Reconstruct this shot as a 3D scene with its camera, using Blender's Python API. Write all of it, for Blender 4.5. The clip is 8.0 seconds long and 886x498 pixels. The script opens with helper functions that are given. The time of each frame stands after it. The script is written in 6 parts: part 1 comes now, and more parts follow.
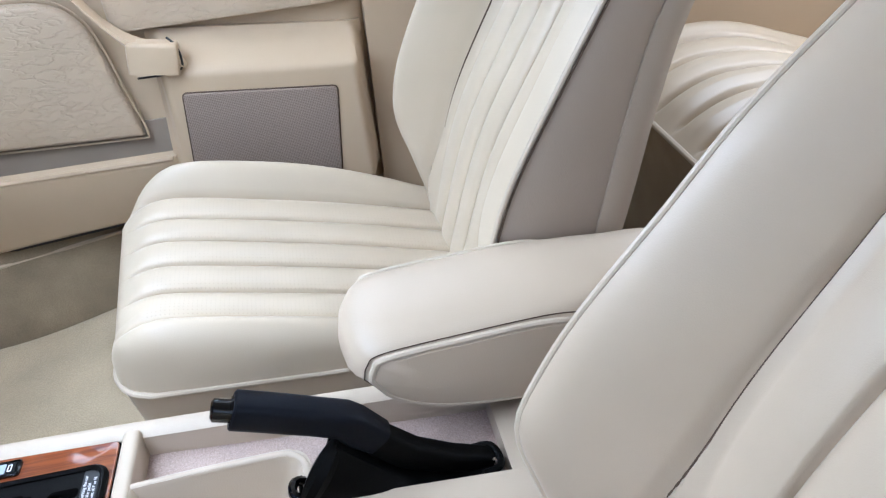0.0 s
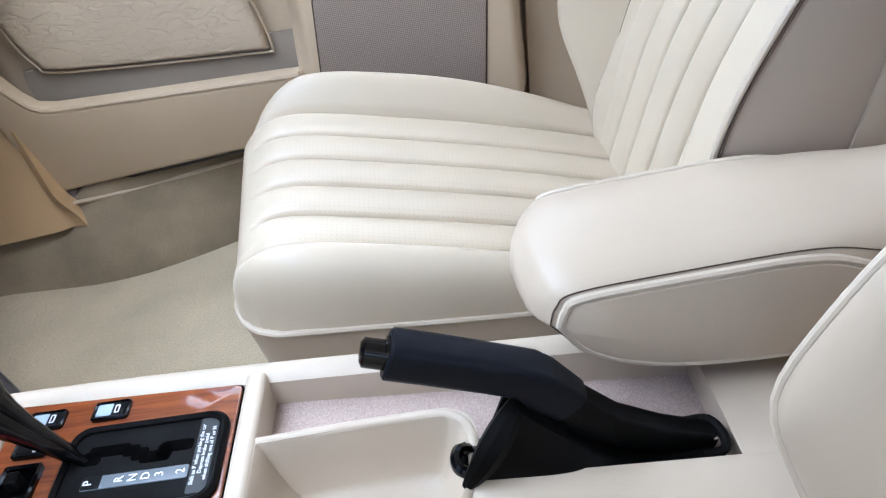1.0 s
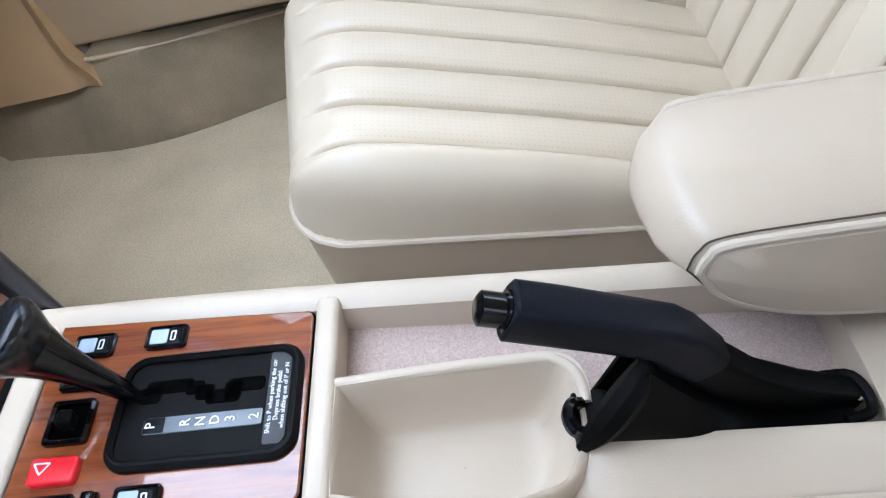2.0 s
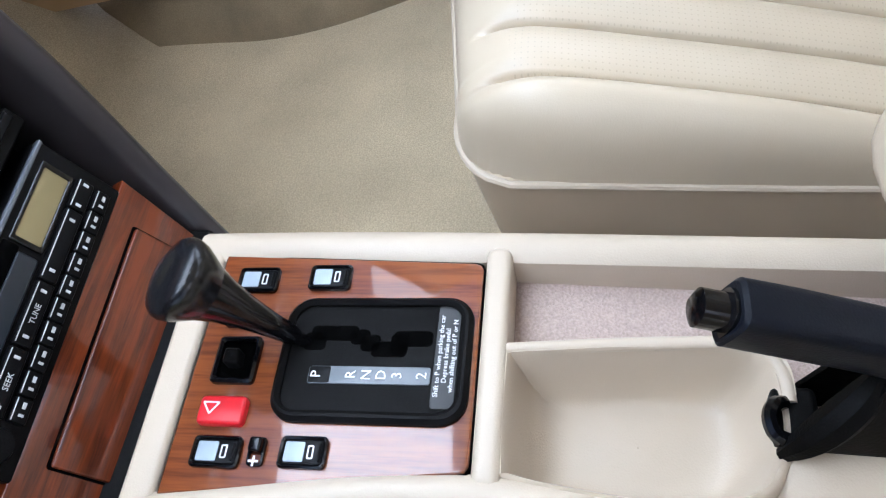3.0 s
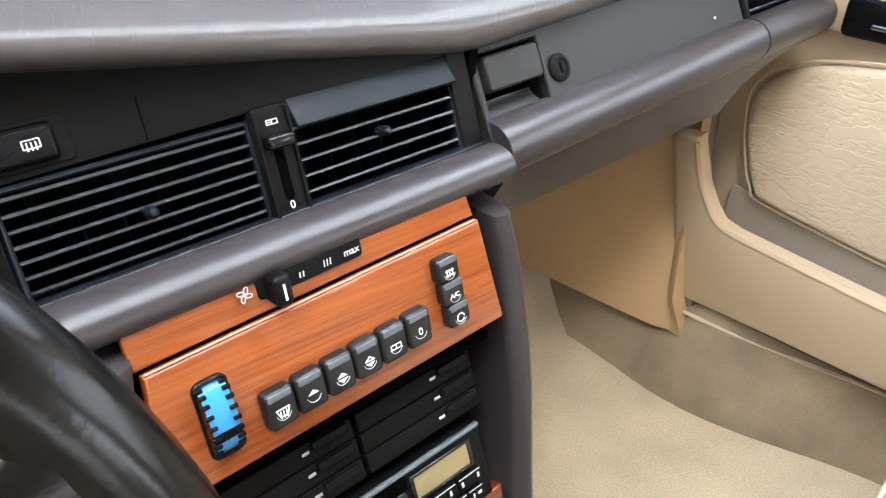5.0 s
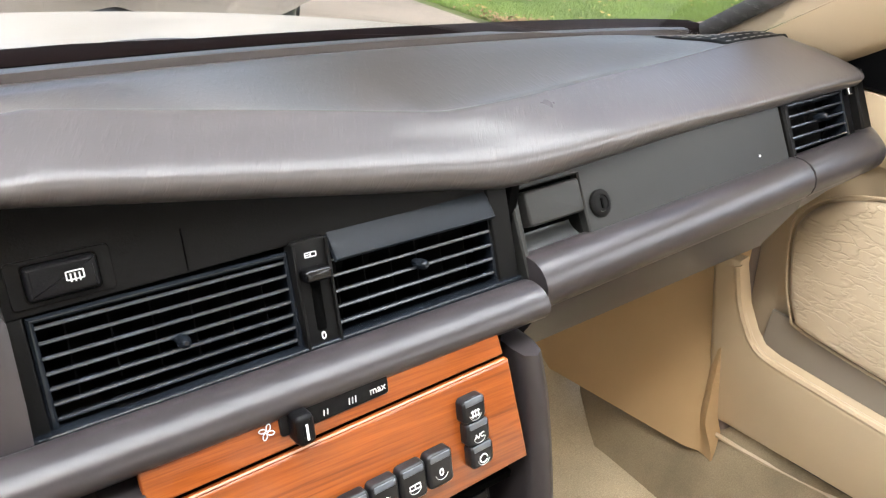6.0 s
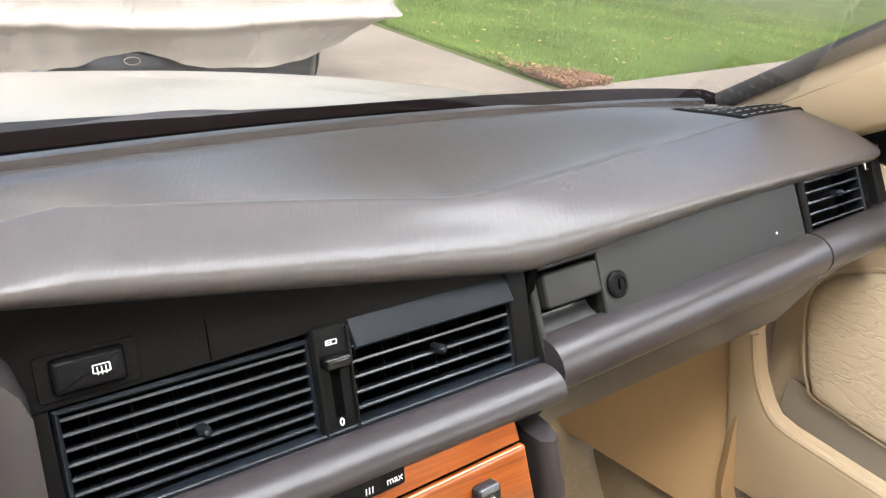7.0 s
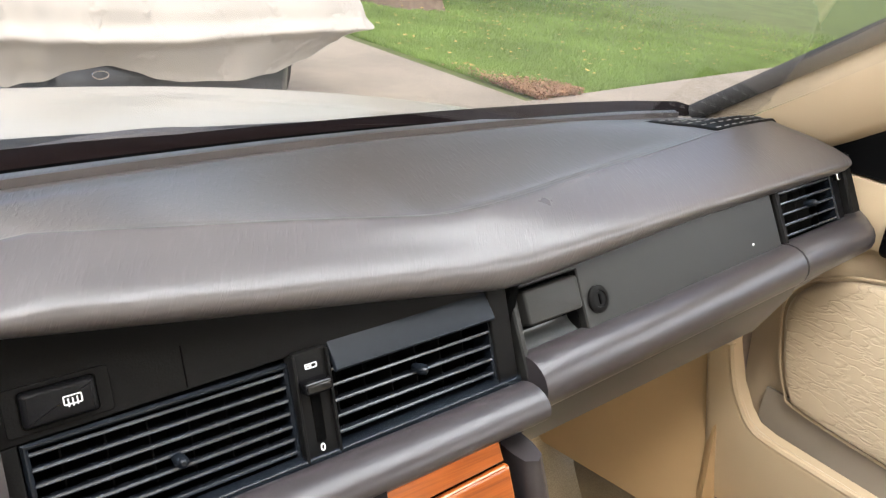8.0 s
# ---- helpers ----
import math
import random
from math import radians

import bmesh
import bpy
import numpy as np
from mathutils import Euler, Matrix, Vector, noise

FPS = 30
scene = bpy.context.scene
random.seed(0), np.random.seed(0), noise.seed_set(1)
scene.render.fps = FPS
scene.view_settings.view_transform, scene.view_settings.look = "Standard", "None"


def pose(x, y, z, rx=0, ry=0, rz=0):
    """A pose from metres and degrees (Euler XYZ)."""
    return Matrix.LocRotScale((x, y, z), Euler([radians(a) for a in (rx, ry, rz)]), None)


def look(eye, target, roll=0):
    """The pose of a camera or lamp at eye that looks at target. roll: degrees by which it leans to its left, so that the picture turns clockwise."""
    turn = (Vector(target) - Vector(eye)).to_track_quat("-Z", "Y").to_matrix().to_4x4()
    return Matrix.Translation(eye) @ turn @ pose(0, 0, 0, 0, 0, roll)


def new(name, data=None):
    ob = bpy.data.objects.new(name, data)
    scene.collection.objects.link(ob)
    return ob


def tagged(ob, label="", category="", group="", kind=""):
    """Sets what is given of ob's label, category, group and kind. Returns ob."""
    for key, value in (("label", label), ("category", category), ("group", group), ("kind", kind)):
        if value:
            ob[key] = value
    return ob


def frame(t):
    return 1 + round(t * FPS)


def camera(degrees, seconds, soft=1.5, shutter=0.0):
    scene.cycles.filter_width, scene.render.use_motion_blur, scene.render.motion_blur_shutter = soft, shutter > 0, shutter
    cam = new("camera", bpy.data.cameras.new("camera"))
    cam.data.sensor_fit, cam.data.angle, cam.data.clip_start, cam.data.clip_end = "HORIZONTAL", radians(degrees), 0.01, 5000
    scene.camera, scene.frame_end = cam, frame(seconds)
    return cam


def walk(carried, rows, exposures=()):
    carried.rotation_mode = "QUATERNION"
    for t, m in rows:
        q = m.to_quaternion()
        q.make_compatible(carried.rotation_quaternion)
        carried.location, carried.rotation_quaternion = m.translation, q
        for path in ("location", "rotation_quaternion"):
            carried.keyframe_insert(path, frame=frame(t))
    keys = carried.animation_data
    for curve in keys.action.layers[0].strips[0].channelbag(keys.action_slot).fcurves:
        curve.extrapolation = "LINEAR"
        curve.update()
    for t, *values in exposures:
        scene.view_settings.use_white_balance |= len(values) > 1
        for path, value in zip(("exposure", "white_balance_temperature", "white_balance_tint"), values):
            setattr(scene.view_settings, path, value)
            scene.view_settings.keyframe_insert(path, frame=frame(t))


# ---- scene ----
cam = camera(60.7, 8.0, soft=1.2)
PATH = [
    (0, -0.4710, -0.2526, 0.7577, 56.10, 5.21, -101.22),
    (0.5, -0.4118, -0.2385, 0.7029, 56.51, 7.49, -96.02),
    (1, -0.3521, -0.1878, 0.6479, 54.08, 7.85, -93.90),
    (2.5, -0.2094, -0.1052, 0.6426, 36.41, 8.07, -90.83),
    (3, -0.1862, -0.0790, 0.6447, 34.43, 10.42, -84.33),
    (3.5, -0.1863, -0.0430, 0.6586, 38.12, 8.98, -70.94),
    (4, -0.2160, -0.0092, 0.6996, 45.48, 5.12, -55.92),
    (4.5, -0.2173, -0.0112, 0.7289, 52.77, 0.53, -45.87),
    (5, -0.2001, -0.0064, 0.7444, 57.68, -3.67, -41.59),
    (6.5, -0.1874, 0.0168, 0.7949, 64.36, -6.34, -36.21),
    (7, -0.1892, 0.0216, 0.8059, 65.54, -6.59, -35.88),
    (7.5, -0.1887, 0.0295, 0.8072, 66.29, -6.62, -36.53),
    (8, -0.1875, 0.0301, 0.8073, 66.59, -6.60, -38.00),
]
EXPOSURES = [(0.0, 0.64, 5180, 9), (1.0, 0.70, 5150, 9), (2.5, 0.54, 5280, 9), (3.5, 0.60, 5430, 9), (4.5, 1.26, 5580, 9), (5.0, 1.33, 5980, 8), (6.5, 1.38, 6350, 8), (8.0, 1.24, 6400, 8)]
walk(cam, [(t, pose(*p)) for t, *p in PATH], EXPOSURES)

# ---- world and light ----
world = bpy.data.worlds.new("sky")
scene.world = world
world.use_nodes = True
wn = world.node_tree
sky = wn.nodes.new("ShaderNodeTexSky")
sky.sky_type = 'NISHITA'
sky.sun_disc = False
sky.sun_elevation, sky.sun_rotation = radians(50), radians(200)
sky.air_density, sky.dust_density, sky.ozone_density = 1.0, 6.0, 1.0
wn.links.new(sky.outputs[0], wn.nodes["Background"].inputs[0])
wn.nodes["Background"].inputs[1].default_value = 0.19
sun = new("sun", bpy.data.lights.new("sun", 'SUN'))
sun.data.energy, sun.data.angle, sun.data.color = 0.6, radians(12), (1, 0.96, 0.9)
sun.matrix_world = look((-3, -2, 5), (0, 0, 0))


def skylight(name, eye, target, w, h, watts, colour):
    """Sky light standing in an opening of the car."""
    la = bpy.data.lights.new(name, 'AREA')
    la.shape, la.size, la.size_y, la.energy, la.color = 'RECTANGLE', w, h, watts, colour
    ob = new(name, la)
    ob.matrix_world = look(eye, target)
    return ob


skylight("windscreen_skylight", (0.0, 0.19, 0.925), (0.0, -0.205, 0.34), 0.95, 0.38, 4.9, (0.98, 0.99, 1.0))
skylight("door_skylight", (-0.82, -0.05, 0.70), (0.5, 0.05, 0.1), 0.85, 0.60, 0.5, (0.98, 0.99, 1.0))
skylight("window_skylight", (0.66, -0.05, 0.82), (-0.2, -0.1, 0.2), 0.75, 0.32, 1.5, (1.0, 0.99, 0.96))
skylight("rear_skylight", (0.0, -1.40, 0.92), (0.0, -1.25, 0.2), 1.0, 0.4, 2.2, (1.0, 0.98, 0.96))
skylight("rear_window_skylight", (0.64, -0.95, 0.82), (-0.1, -0.9, 0.2), 0.7, 0.32, 2.6, (1.0, 0.99, 0.96))


# ---- materials ----
def material(name, base, rough=0.5, metal=0.0, vary=0.06, grain=0.0, grain_scale=400.0, patch_scale=6.0, coat=0.0, spec=0.5, sheen=0.0, fine=0.0):
    """A material of base colour, with soft stains at one scale and grain at another."""
    m = bpy.data.materials.new(name)
    m.use_nodes = True
    n, l = m.node_tree.nodes, m.node_tree.links
    b = n["Principled BSDF"]
    b.inputs["Roughness"].default_value, b.inputs["Metallic"].default_value = rough, metal
    b.inputs["Coat Weight"].default_value, b.inputs["Coat Roughness"].default_value = coat, 0.06
    b.inputs["Specular IOR Level"].default_value, b.inputs["Sheen Weight"].default_value = spec, sheen
    tc = n.new("ShaderNodeTexCoord")
    big = n.new("ShaderNodeTexNoise")
    big.inputs["Scale"].default_value, big.inputs["Detail"].default_value = patch_scale, 5
    l.new(tc.outputs["Object"], big.inputs["Vector"])
    small = n.new("ShaderNodeTexNoise")
    small.inputs["Scale"].default_value, small.inputs["Detail"].default_value = grain_scale, 3
    l.new(tc.outputs["Object"], small.inputs["Vector"])
    ramp = n.new("ShaderNodeMapRange")
    ramp.inputs["From Min"].default_value, ramp.inputs["From Max"].default_value = 0.25, 0.75
    ramp.inputs["To Min"].default_value, ramp.inputs["To Max"].default_value = 1 - vary, 1 + vary
    l.new(big.outputs["Fac"], ramp.inputs["Value"])
    ramp2 = n.new("ShaderNodeMapRange")
    ramp2.inputs["From Min"].default_value, ramp2.inputs["From Max"].default_value = 0.3, 0.7
    ramp2.inputs["To Min"].default_value, ramp2.inputs["To Max"].default_value = 1 - fine, 1 + fine
    l.new(small.outputs["Fac"], ramp2.inputs["Value"])
    mul = n.new("ShaderNodeMath")
    mul.operation = 'MULTIPLY'
    l.new(ramp.outputs[0], mul.inputs[0])
    l.new(ramp2.outputs[0], mul.inputs[1])
    mix = n.new("ShaderNodeVectorMath")
    mix.operation = 'SCALE'
    mix.inputs[0].default_value = base
    l.new(mul.outputs[0], mix.inputs["Scale"])
    l.new(mix.outputs[0], b.inputs["Base Color"])
    rr_ = n.new("ShaderNodeMapRange")
    rr_.inputs["To Min"].default_value, rr_.inputs["To Max"].default_value = rough - 0.03, rough + 0.03
    l.new(big.outputs["Fac"], rr_.inputs["Value"])
    l.new(rr_.outputs[0], b.inputs["Roughness"])
    if grain:
        bump = n.new("ShaderNodeBump")
        bump.inputs["Strength"].default_value, bump.inputs["Distance"].default_value = grain, 0.001
        l.new(small.outputs["Fac"], bump.inputs["Height"])
        l.new(bump.outputs[0], b.inputs["Normal"])
    return m


def wrinkled(name, base, rough, cells, stretch, strength, vary=0.05, angle=0.0, depth=0.0015, wear=0.0, patch=0.4):
    """Leather or grained plastic: creases from stretched cells, over a fine grain."""
    m = material(name, base, rough, vary=vary, grain=0.15, grain_scale=900)
    n, l = m.node_tree.nodes, m.node_tree.links
    b = n["Principled BSDF"]
    tc = n.new("ShaderNodeTexCoord")
    mp = n.new("ShaderNodeMapping")
    mp.vector_type = 'TEXTURE'
    mp.inputs["Scale"].default_value = tuple(1 / k for k in stretch)
    mp.inputs["Rotation"].default_value = (0, radians(-angle), radians(angle))
    l.new(tc.outputs["Object"], mp.inputs["Vector"])
    warp = n.new("ShaderNodeTexNoise")
    warp.inputs["Scale"].default_value, warp.inputs["Detail"].default_value = cells * 0.7, 3
    l.new(mp.outputs[0], warp.inputs["Vector"])
    add = n.new("ShaderNodeMix")
    add.data_type = 'VECTOR'
    add.inputs["Factor"].default_value = 0.12
    l.new(mp.outputs[0], add.inputs[4])
    l.new(warp.outputs["Color"], add.inputs[5])
    vor = n.new("ShaderNodeTexVoronoi")
    vor.feature = 'DISTANCE_TO_EDGE'
    vor.inputs["Scale"].default_value = cells
    l.new(add.outputs[1], vor.inputs["Vector"])
    mr = n.new("ShaderNodeMapRange")
    mr.inputs["From Max"].default_value = 0.12
    l.new(vor.outputs["Distance"], mr.inputs["Value"])
    mask = n.new("ShaderNodeTexNoise")
    mask.inputs["Scale"].default_value = 14
    l.new(tc.outputs["Object"], mask.inputs["Vector"])
    mk = n.new("ShaderNodeMapRange")
    mk.inputs["From Min"].default_value, mk.inputs["From Max"].default_value = patch, patch + 0.22
    l.new(mask.outputs["Fac"], mk.inputs["Value"])
    mm = n.new("ShaderNodeMath")
    mm.operation = 'MAXIMUM'
    l.new(mr.outputs[0], mm.inputs[0])
    l.new(mk.outputs[0], mm.inputs[1])
    old = b.inputs["Normal"].links[0].from_node
    bump = n.new("ShaderNodeBump")
    bump.inputs["Strength"].default_value, bump.inputs["Distance"].default_value = strength, depth
    l.new(mm.outputs[0], bump.inputs["Height"])
    if wear:
        pale = n.new("ShaderNodeMapRange")
        pale.inputs["To Min"].default_value, pale.inputs["To Max"].default_value = 1 + wear, 1.0
        l.new(mm.outputs[0], pale.inputs["Value"])
        tone = n.new("ShaderNodeVectorMath")
        tone.operation = 'SCALE'
        l.new(b.inputs["Base Color"].links[0].from_socket, tone.inputs[0])
        l.new(pale.outputs[0], tone.inputs["Scale"])
        l.new(tone.outputs[0], b.inputs["Base Color"])
    l.new(old.outputs[0], bump.inputs["Normal"])
    l.new(bump.outputs[0], b.inputs["Normal"])
    return m


def scratched(name, base, rough):
    """Grained vinyl with sparse fine slanting scratches."""
    m = material(name, base, rough, vary=0.07, grain=0.06, grain_scale=500, patch_scale=9)
    n, l = m.node_tree.nodes, m.node_tree.links
    b = n["Principled BSDF"]
    tc = n.new("ShaderNodeTexCoord")
    mp = n.new("ShaderNodeMapping")
    mp.vector_type = 'TEXTURE'
    mp.inputs["Rotation"].default_value = (0, radians(20), radians(-20))
    mp.inputs["Scale"].default_value = (1 / 420, 1 / 70, 1 / 70)
    l.new(tc.outputs["Object"], mp.inputs["Vector"])
    streak = n.new("ShaderNodeTexNoise")
    streak.inputs["Scale"].default_value, streak.inputs["Detail"].default_value = 1.0, 2
    l.new(mp.outputs[0], streak.inputs["Vector"])
    cut = n.new("ShaderNodeMapRange")
    cut.inputs["From Min"].default_value, cut.inputs["From Max"].default_value = 0.50, 0.70
    l.new(streak.outputs["Fac"], cut.inputs["Value"])
    tone = n.new("ShaderNodeMapRange")
    tone.inputs["To Min"].default_value, tone.inputs["To Max"].default_value = 0.98, 1.06
    l.new(cut.outputs[0], tone.inputs["Value"])
    mul = n.new("ShaderNodeVectorMath")
    mul.operation = 'SCALE'
    l.new(b.inputs["Base Color"].links[0].from_socket, mul.inputs[0])
    l.new(tone.outputs[0], mul.inputs["Scale"])
    l.new(mul.outputs[0], b.inputs["Base Color"])
    bump = n.new("ShaderNodeBump")
    bump.inputs["Strength"].default_value, bump.inputs["Distance"].default_value = 0.22, 0.0004
    l.new(cut.outputs[0], bump.inputs["Height"])
    l.new(b.inputs["Normal"].links[0].from_socket, bump.inputs["Normal"])
    l.new(bump.outputs[0], b.inputs["Normal"])
    return m


def wood(name, light, dark, axis=(6, 90, 90), rough=0.12, ior=1.8):
    """Lacquered straight-grained veneer."""
    m = bpy.data.materials.new(name)
    m.use_nodes = True
    n, l = m.node_tree.nodes, m.node_tree.links
    b = n["Principled BSDF"]
    tc = n.new("ShaderNodeTexCoord")
    mp = n.new("ShaderNodeMapping")
    mp.inputs["Scale"].default_value = axis
    l.new(tc.outputs["Object"], mp.inputs["Vector"])
    a = n.new("ShaderNodeTexNoise")
    a.inputs["Scale"].default_value, a.inputs["Detail"].default_value, a.inputs["Distortion"].default_value = 1.2, 6, 0.7
    l.new(mp.outputs[0], a.inputs["Vector"])
    c = n.new("ShaderNodeTexNoise")
    c.inputs["Scale"].default_value, c.inputs["Detail"].default_value = 7.0, 4
    l.new(mp.outputs[0], c.inputs["Vector"])
    mx = n.new("ShaderNodeMath")
    mx.operation = 'MULTIPLY_ADD'
    mx.inputs[1].default_value = 0.45
    l.new(c.outputs["Fac"], mx.inputs[0])
    l.new(a.outputs["Fac"], mx.inputs[2])
    ramp = n.new("ShaderNodeValToRGB")
    e = ramp.color_ramp.elements
    e[0].position, e[0].color = 0.5, (*dark, 1)
    e[1].position, e[1].color = 0.85, (*light, 1)
    l.new(mx.outputs[0], ramp.inputs[0])
    l.new(ramp.outputs[0], b.inputs["Base Color"])
    b.inputs["Roughness"].default_value = 0.4
    b.inputs["Specular IOR Level"].default_value = 0.2
    b.inputs["Coat Weight"].default_value, b.inputs["Coat Roughness"].default_value = 1.0, rough * 0.4
    b.inputs["Coat IOR"].default_value = ior
    return m


def perforated(m, pitch, hole, dim, flat=False):
    """Adds rows of small dark holes to a material of cloth, sheet or leather."""
    n, l = m.node_tree.nodes, m.node_tree.links
    b = n["Principled BSDF"]
    tc = n.new("ShaderNodeTexCoord")
    vo = n.new("ShaderNodeTexVoronoi")
    if flat:
        vo.voronoi_dimensions = '2D'
    vo.inputs["Scale"].default_value, vo.inputs["Randomness"].default_value = 1 / pitch, 0.0
    l.new(tc.outputs["Object"], vo.inputs["Vector"])
    mr = n.new("ShaderNodeMapRange")
    mr.inputs["From Min"].default_value, mr.inputs["From Max"].default_value = hole, hole * 1.4
    mr.inputs["To Min"].default_value = dim
    l.new(vo.outputs["Distance"], mr.inputs["Value"])
    sc = n.new("ShaderNodeVectorMath")
    sc.operation = 'SCALE'
    l.new(b.inputs["Base Color"].links[0].from_socket, sc.inputs[0])
    l.new(mr.outputs[0], sc.inputs["Scale"])
    l.new(sc.outputs[0], b.inputs["Base Color"])
    return m


def glass(name, tint=(1, 1, 1)):
    m = bpy.data.materials.new(name)
    m.use_nodes = True
    n, l = m.node_tree.nodes, m.node_tree.links
    b = n["Principled BSDF"]
    b.inputs["Base Color"].default_value = (*tint, 1)
    b.inputs["Roughness"].default_value, b.inputs["Transmission Weight"].default_value, b.inputs["IOR"].default_value = 0.0, 1.0, 1.35
    return m


LEATHER = wrinkled("cream_leather", (0.485, 0.408, 0.298), 0.33, 90, (1, 1, 1), 0.05, vary=0.06)
# Tan for the armrest and cushion sides; darkens the driver's backrest for shade.
TAN = wrinkled("tan_and_shaded_leather", (0.430, 0.354, 0.262), 0.36, 90, (1, 1, 1), 0.05, vary=0.06)
# Backrest side panels, darker than the leather of the seat faces.
LEATHER_SIDE = wrinkled("darker_cream_side", (0.32, 0.262, 0.205), 0.42, 60, (1, 1, 1), 0.08, vary=0.05)
# Stitching darkened so that the shadow in the creases is part of its colour.
SEAM = material("shaded_seam_thread", (0.085, 0.06, 0.042), 0.9, spec=0.1)
PIPING = material("cream_piping", (0.46, 0.39, 0.295), 0.42)
# More orange than the door trim: warm bounced light is in the kick panel's colour.
KICK = material("warm_lit_beige_plastic", (0.47, 0.318, 0.165), 0.45, grain=0.2, grain_scale=700, vary=0.06)
TRIM = material("beige_plastic", (0.465, 0.360, 0.238), 0.48, grain=0.2, grain_scale=700, vary=0.04)
CONSOLE = material("cream_console_plastic", (0.47, 0.395, 0.30), 0.40, grain=0.2, grain_scale=800, vary=0.03)
DOORSKIN = wrinkled("crumpled_door_leather", (0.46, 0.368, 0.258), 0.45, 36, (1, 0.5, 1.5), 0.52, vary=0.04, patch=0.58, depth=0.0016)
CARPET = material("beige_carpet", (0.48, 0.396, 0.264), 0.95, vary=0.17, grain=1.0, grain_scale=560, patch_scale=8, sheen=0.3, spec=0.1, fine=0.20)
# Darker than the floor's carpet: soiling and the walls' shade in one colour.
SILLCARPET = material("soiled_shaded_carpet", (0.26, 0.205, 0.13), 0.95, vary=0.35, grain=1.0, grain_scale=700, patch_scale=9, sheen=0.2, spec=0.1, fine=0.14)
TRAYMAT = material("grey_pink_felt", (0.425, 0.335, 0.292), 0.95, vary=0.10, grain=1.0, grain_scale=600, sheen=0.2, spec=0.1, fine=0.18)
GRILLE = perforated(material("brown_perforated_grille", (0.29, 0.23, 0.182), 0.75, vary=0.04, spec=0.2), 0.0025, 0.30, 0.55)
PERFORATED = perforated(wrinkled("perforated_cream_leather", (0.485, 0.408, 0.298), 0.34, 90, (1, 1, 1), 0.05, vary=0.06), 0.0046, 0.11, 0.84, flat=True)
PAD = scratched("taupe_dash_vinyl", (0.054, 0.0485, 0.0475), 0.29)
# Darker than the top pad: weaker light on rear-facing parts is in the base colour.
PADROLL = material("shaded_taupe_vinyl", (0.023, 0.0197, 0.0208), 0.30, spec=0.5)
BLACK = material("black_plastic", (0.003, 0.003, 0.0034), 0.36, grain=0.12, grain_scale=900, spec=0.12)
SATIN = material("satin_charcoal_plastic", (0.0045, 0.0043, 0.0042), 0.5, grain=0.12, grain_scale=900, spec=0.07)
SLAT = material("blue_black_slat_plastic", (0.016, 0.0185, 0.024), 0.2, spec=0.75)
# Lighter than the lid's charcoal: the sky's reflection on the scoop is in the colour.
SCOOP = material("scoop_highlight_plastic", (0.05, 0.052, 0.053), 0.25, spec=0.6)
GLOVE = material("charcoal_glovebox_plastic", (0.0118, 0.0115, 0.0106), 0.46, grain=0.15, grain_scale=900, spec=0.25)
FLAP = material("blue_grey_flap_plastic", (0.007, 0.009, 0.012), 0.4, spec=0.14)
VENT = material("blue_black_plastic", (0.005, 0.0065, 0.009), 0.26, spec=0.3)
GLOSS = material("gloss_black_plastic", (0.0025, 0.0025, 0.003), 0.14, spec=0.4)
RUBBER = material("navy_black_rubber", (0.003, 0.004, 0.007), 0.42, grain=0.2, grain_scale=900, spec=0.16)
BOOT = material("black_soft_boot", (0.0012, 0.0012, 0.0012), 0.5, grain=0.3, grain_scale=700, spec=0.1)
# Near-black base puts the shade inside slots and recesses into the colour.
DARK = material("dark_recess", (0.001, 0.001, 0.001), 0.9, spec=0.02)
WHITE = material("white_print", (0.75, 0.75, 0.74), 0.5)
GREYPRINT = material("grey_print", (0.45, 0.45, 0.45), 0.5)
CHROME = material("chrome", (0.75, 0.75, 0.75), 0.15, metal=1.0)
# Grey bars paint the glint on the speaker slits' edges.
GREYSLIT = material("slit_edge_glint", (0.16, 0.155, 0.15), 0.5)
BUTTON = material("black_button_plastic", (0.007, 0.007, 0.008), 0.3, grain=0.08, grain_scale=900, spec=0.4)
# Blue-grey paints the highlight along the upper edge of the buttons.
BUTTON_EDGE = material("button_edge_highlight", (0.075, 0.082, 0.095), 0.3)
RED = material("red_switch_plastic", (0.62, 0.012, 0.02), 0.3)
BLUE = material("bright_blue_plastic", (0.03, 0.20, 0.46), 0.3)
NAVY = material("blue_key_plastic", (0.003, 0.040, 0.22), 0.4, spec=0.25)
LENS = material("clear_grey_switch_lens", (0.34, 0.40, 0.45), 0.2)
STRIP = material("smoked_indicator_lens", (0.13, 0.145, 0.16), 0.25)
STICKER = material("grey_label", (0.022, 0.023, 0.024), 0.5)
LCD = material("olive_lcd", (0.20, 0.16, 0.075), 0.25)
WOOD = wood("orange_zebrano", (0.235, 0.057, 0.0080), (0.125, 0.026, 0.0035), axis=(5, 200, 200), ior=1.5)
WOOD_PLATE = wood("brown_zebrano", (0.20, 0.052, 0.010), (0.085, 0.017, 0.003), axis=(120, 7, 60))
WOOD_DARK = wood("red_brown_zebrano", (0.115, 0.020, 0.003), (0.030, 0.004, 0.001), axis=(7, 120, 120), ior=1.55)
HEADLINER = material("cream_headliner", (0.5, 0.44, 0.35), 0.9, grain=0.4, grain_scale=300)
GLASS = glass("clear_glass")
PAINT = material("cream_car_paint", (0.47, 0.44, 0.375), 0.4, coat=0.35, vary=0.03)
SEAL = material("black_rubber_seal", (0.02, 0.02, 0.02), 0.6)
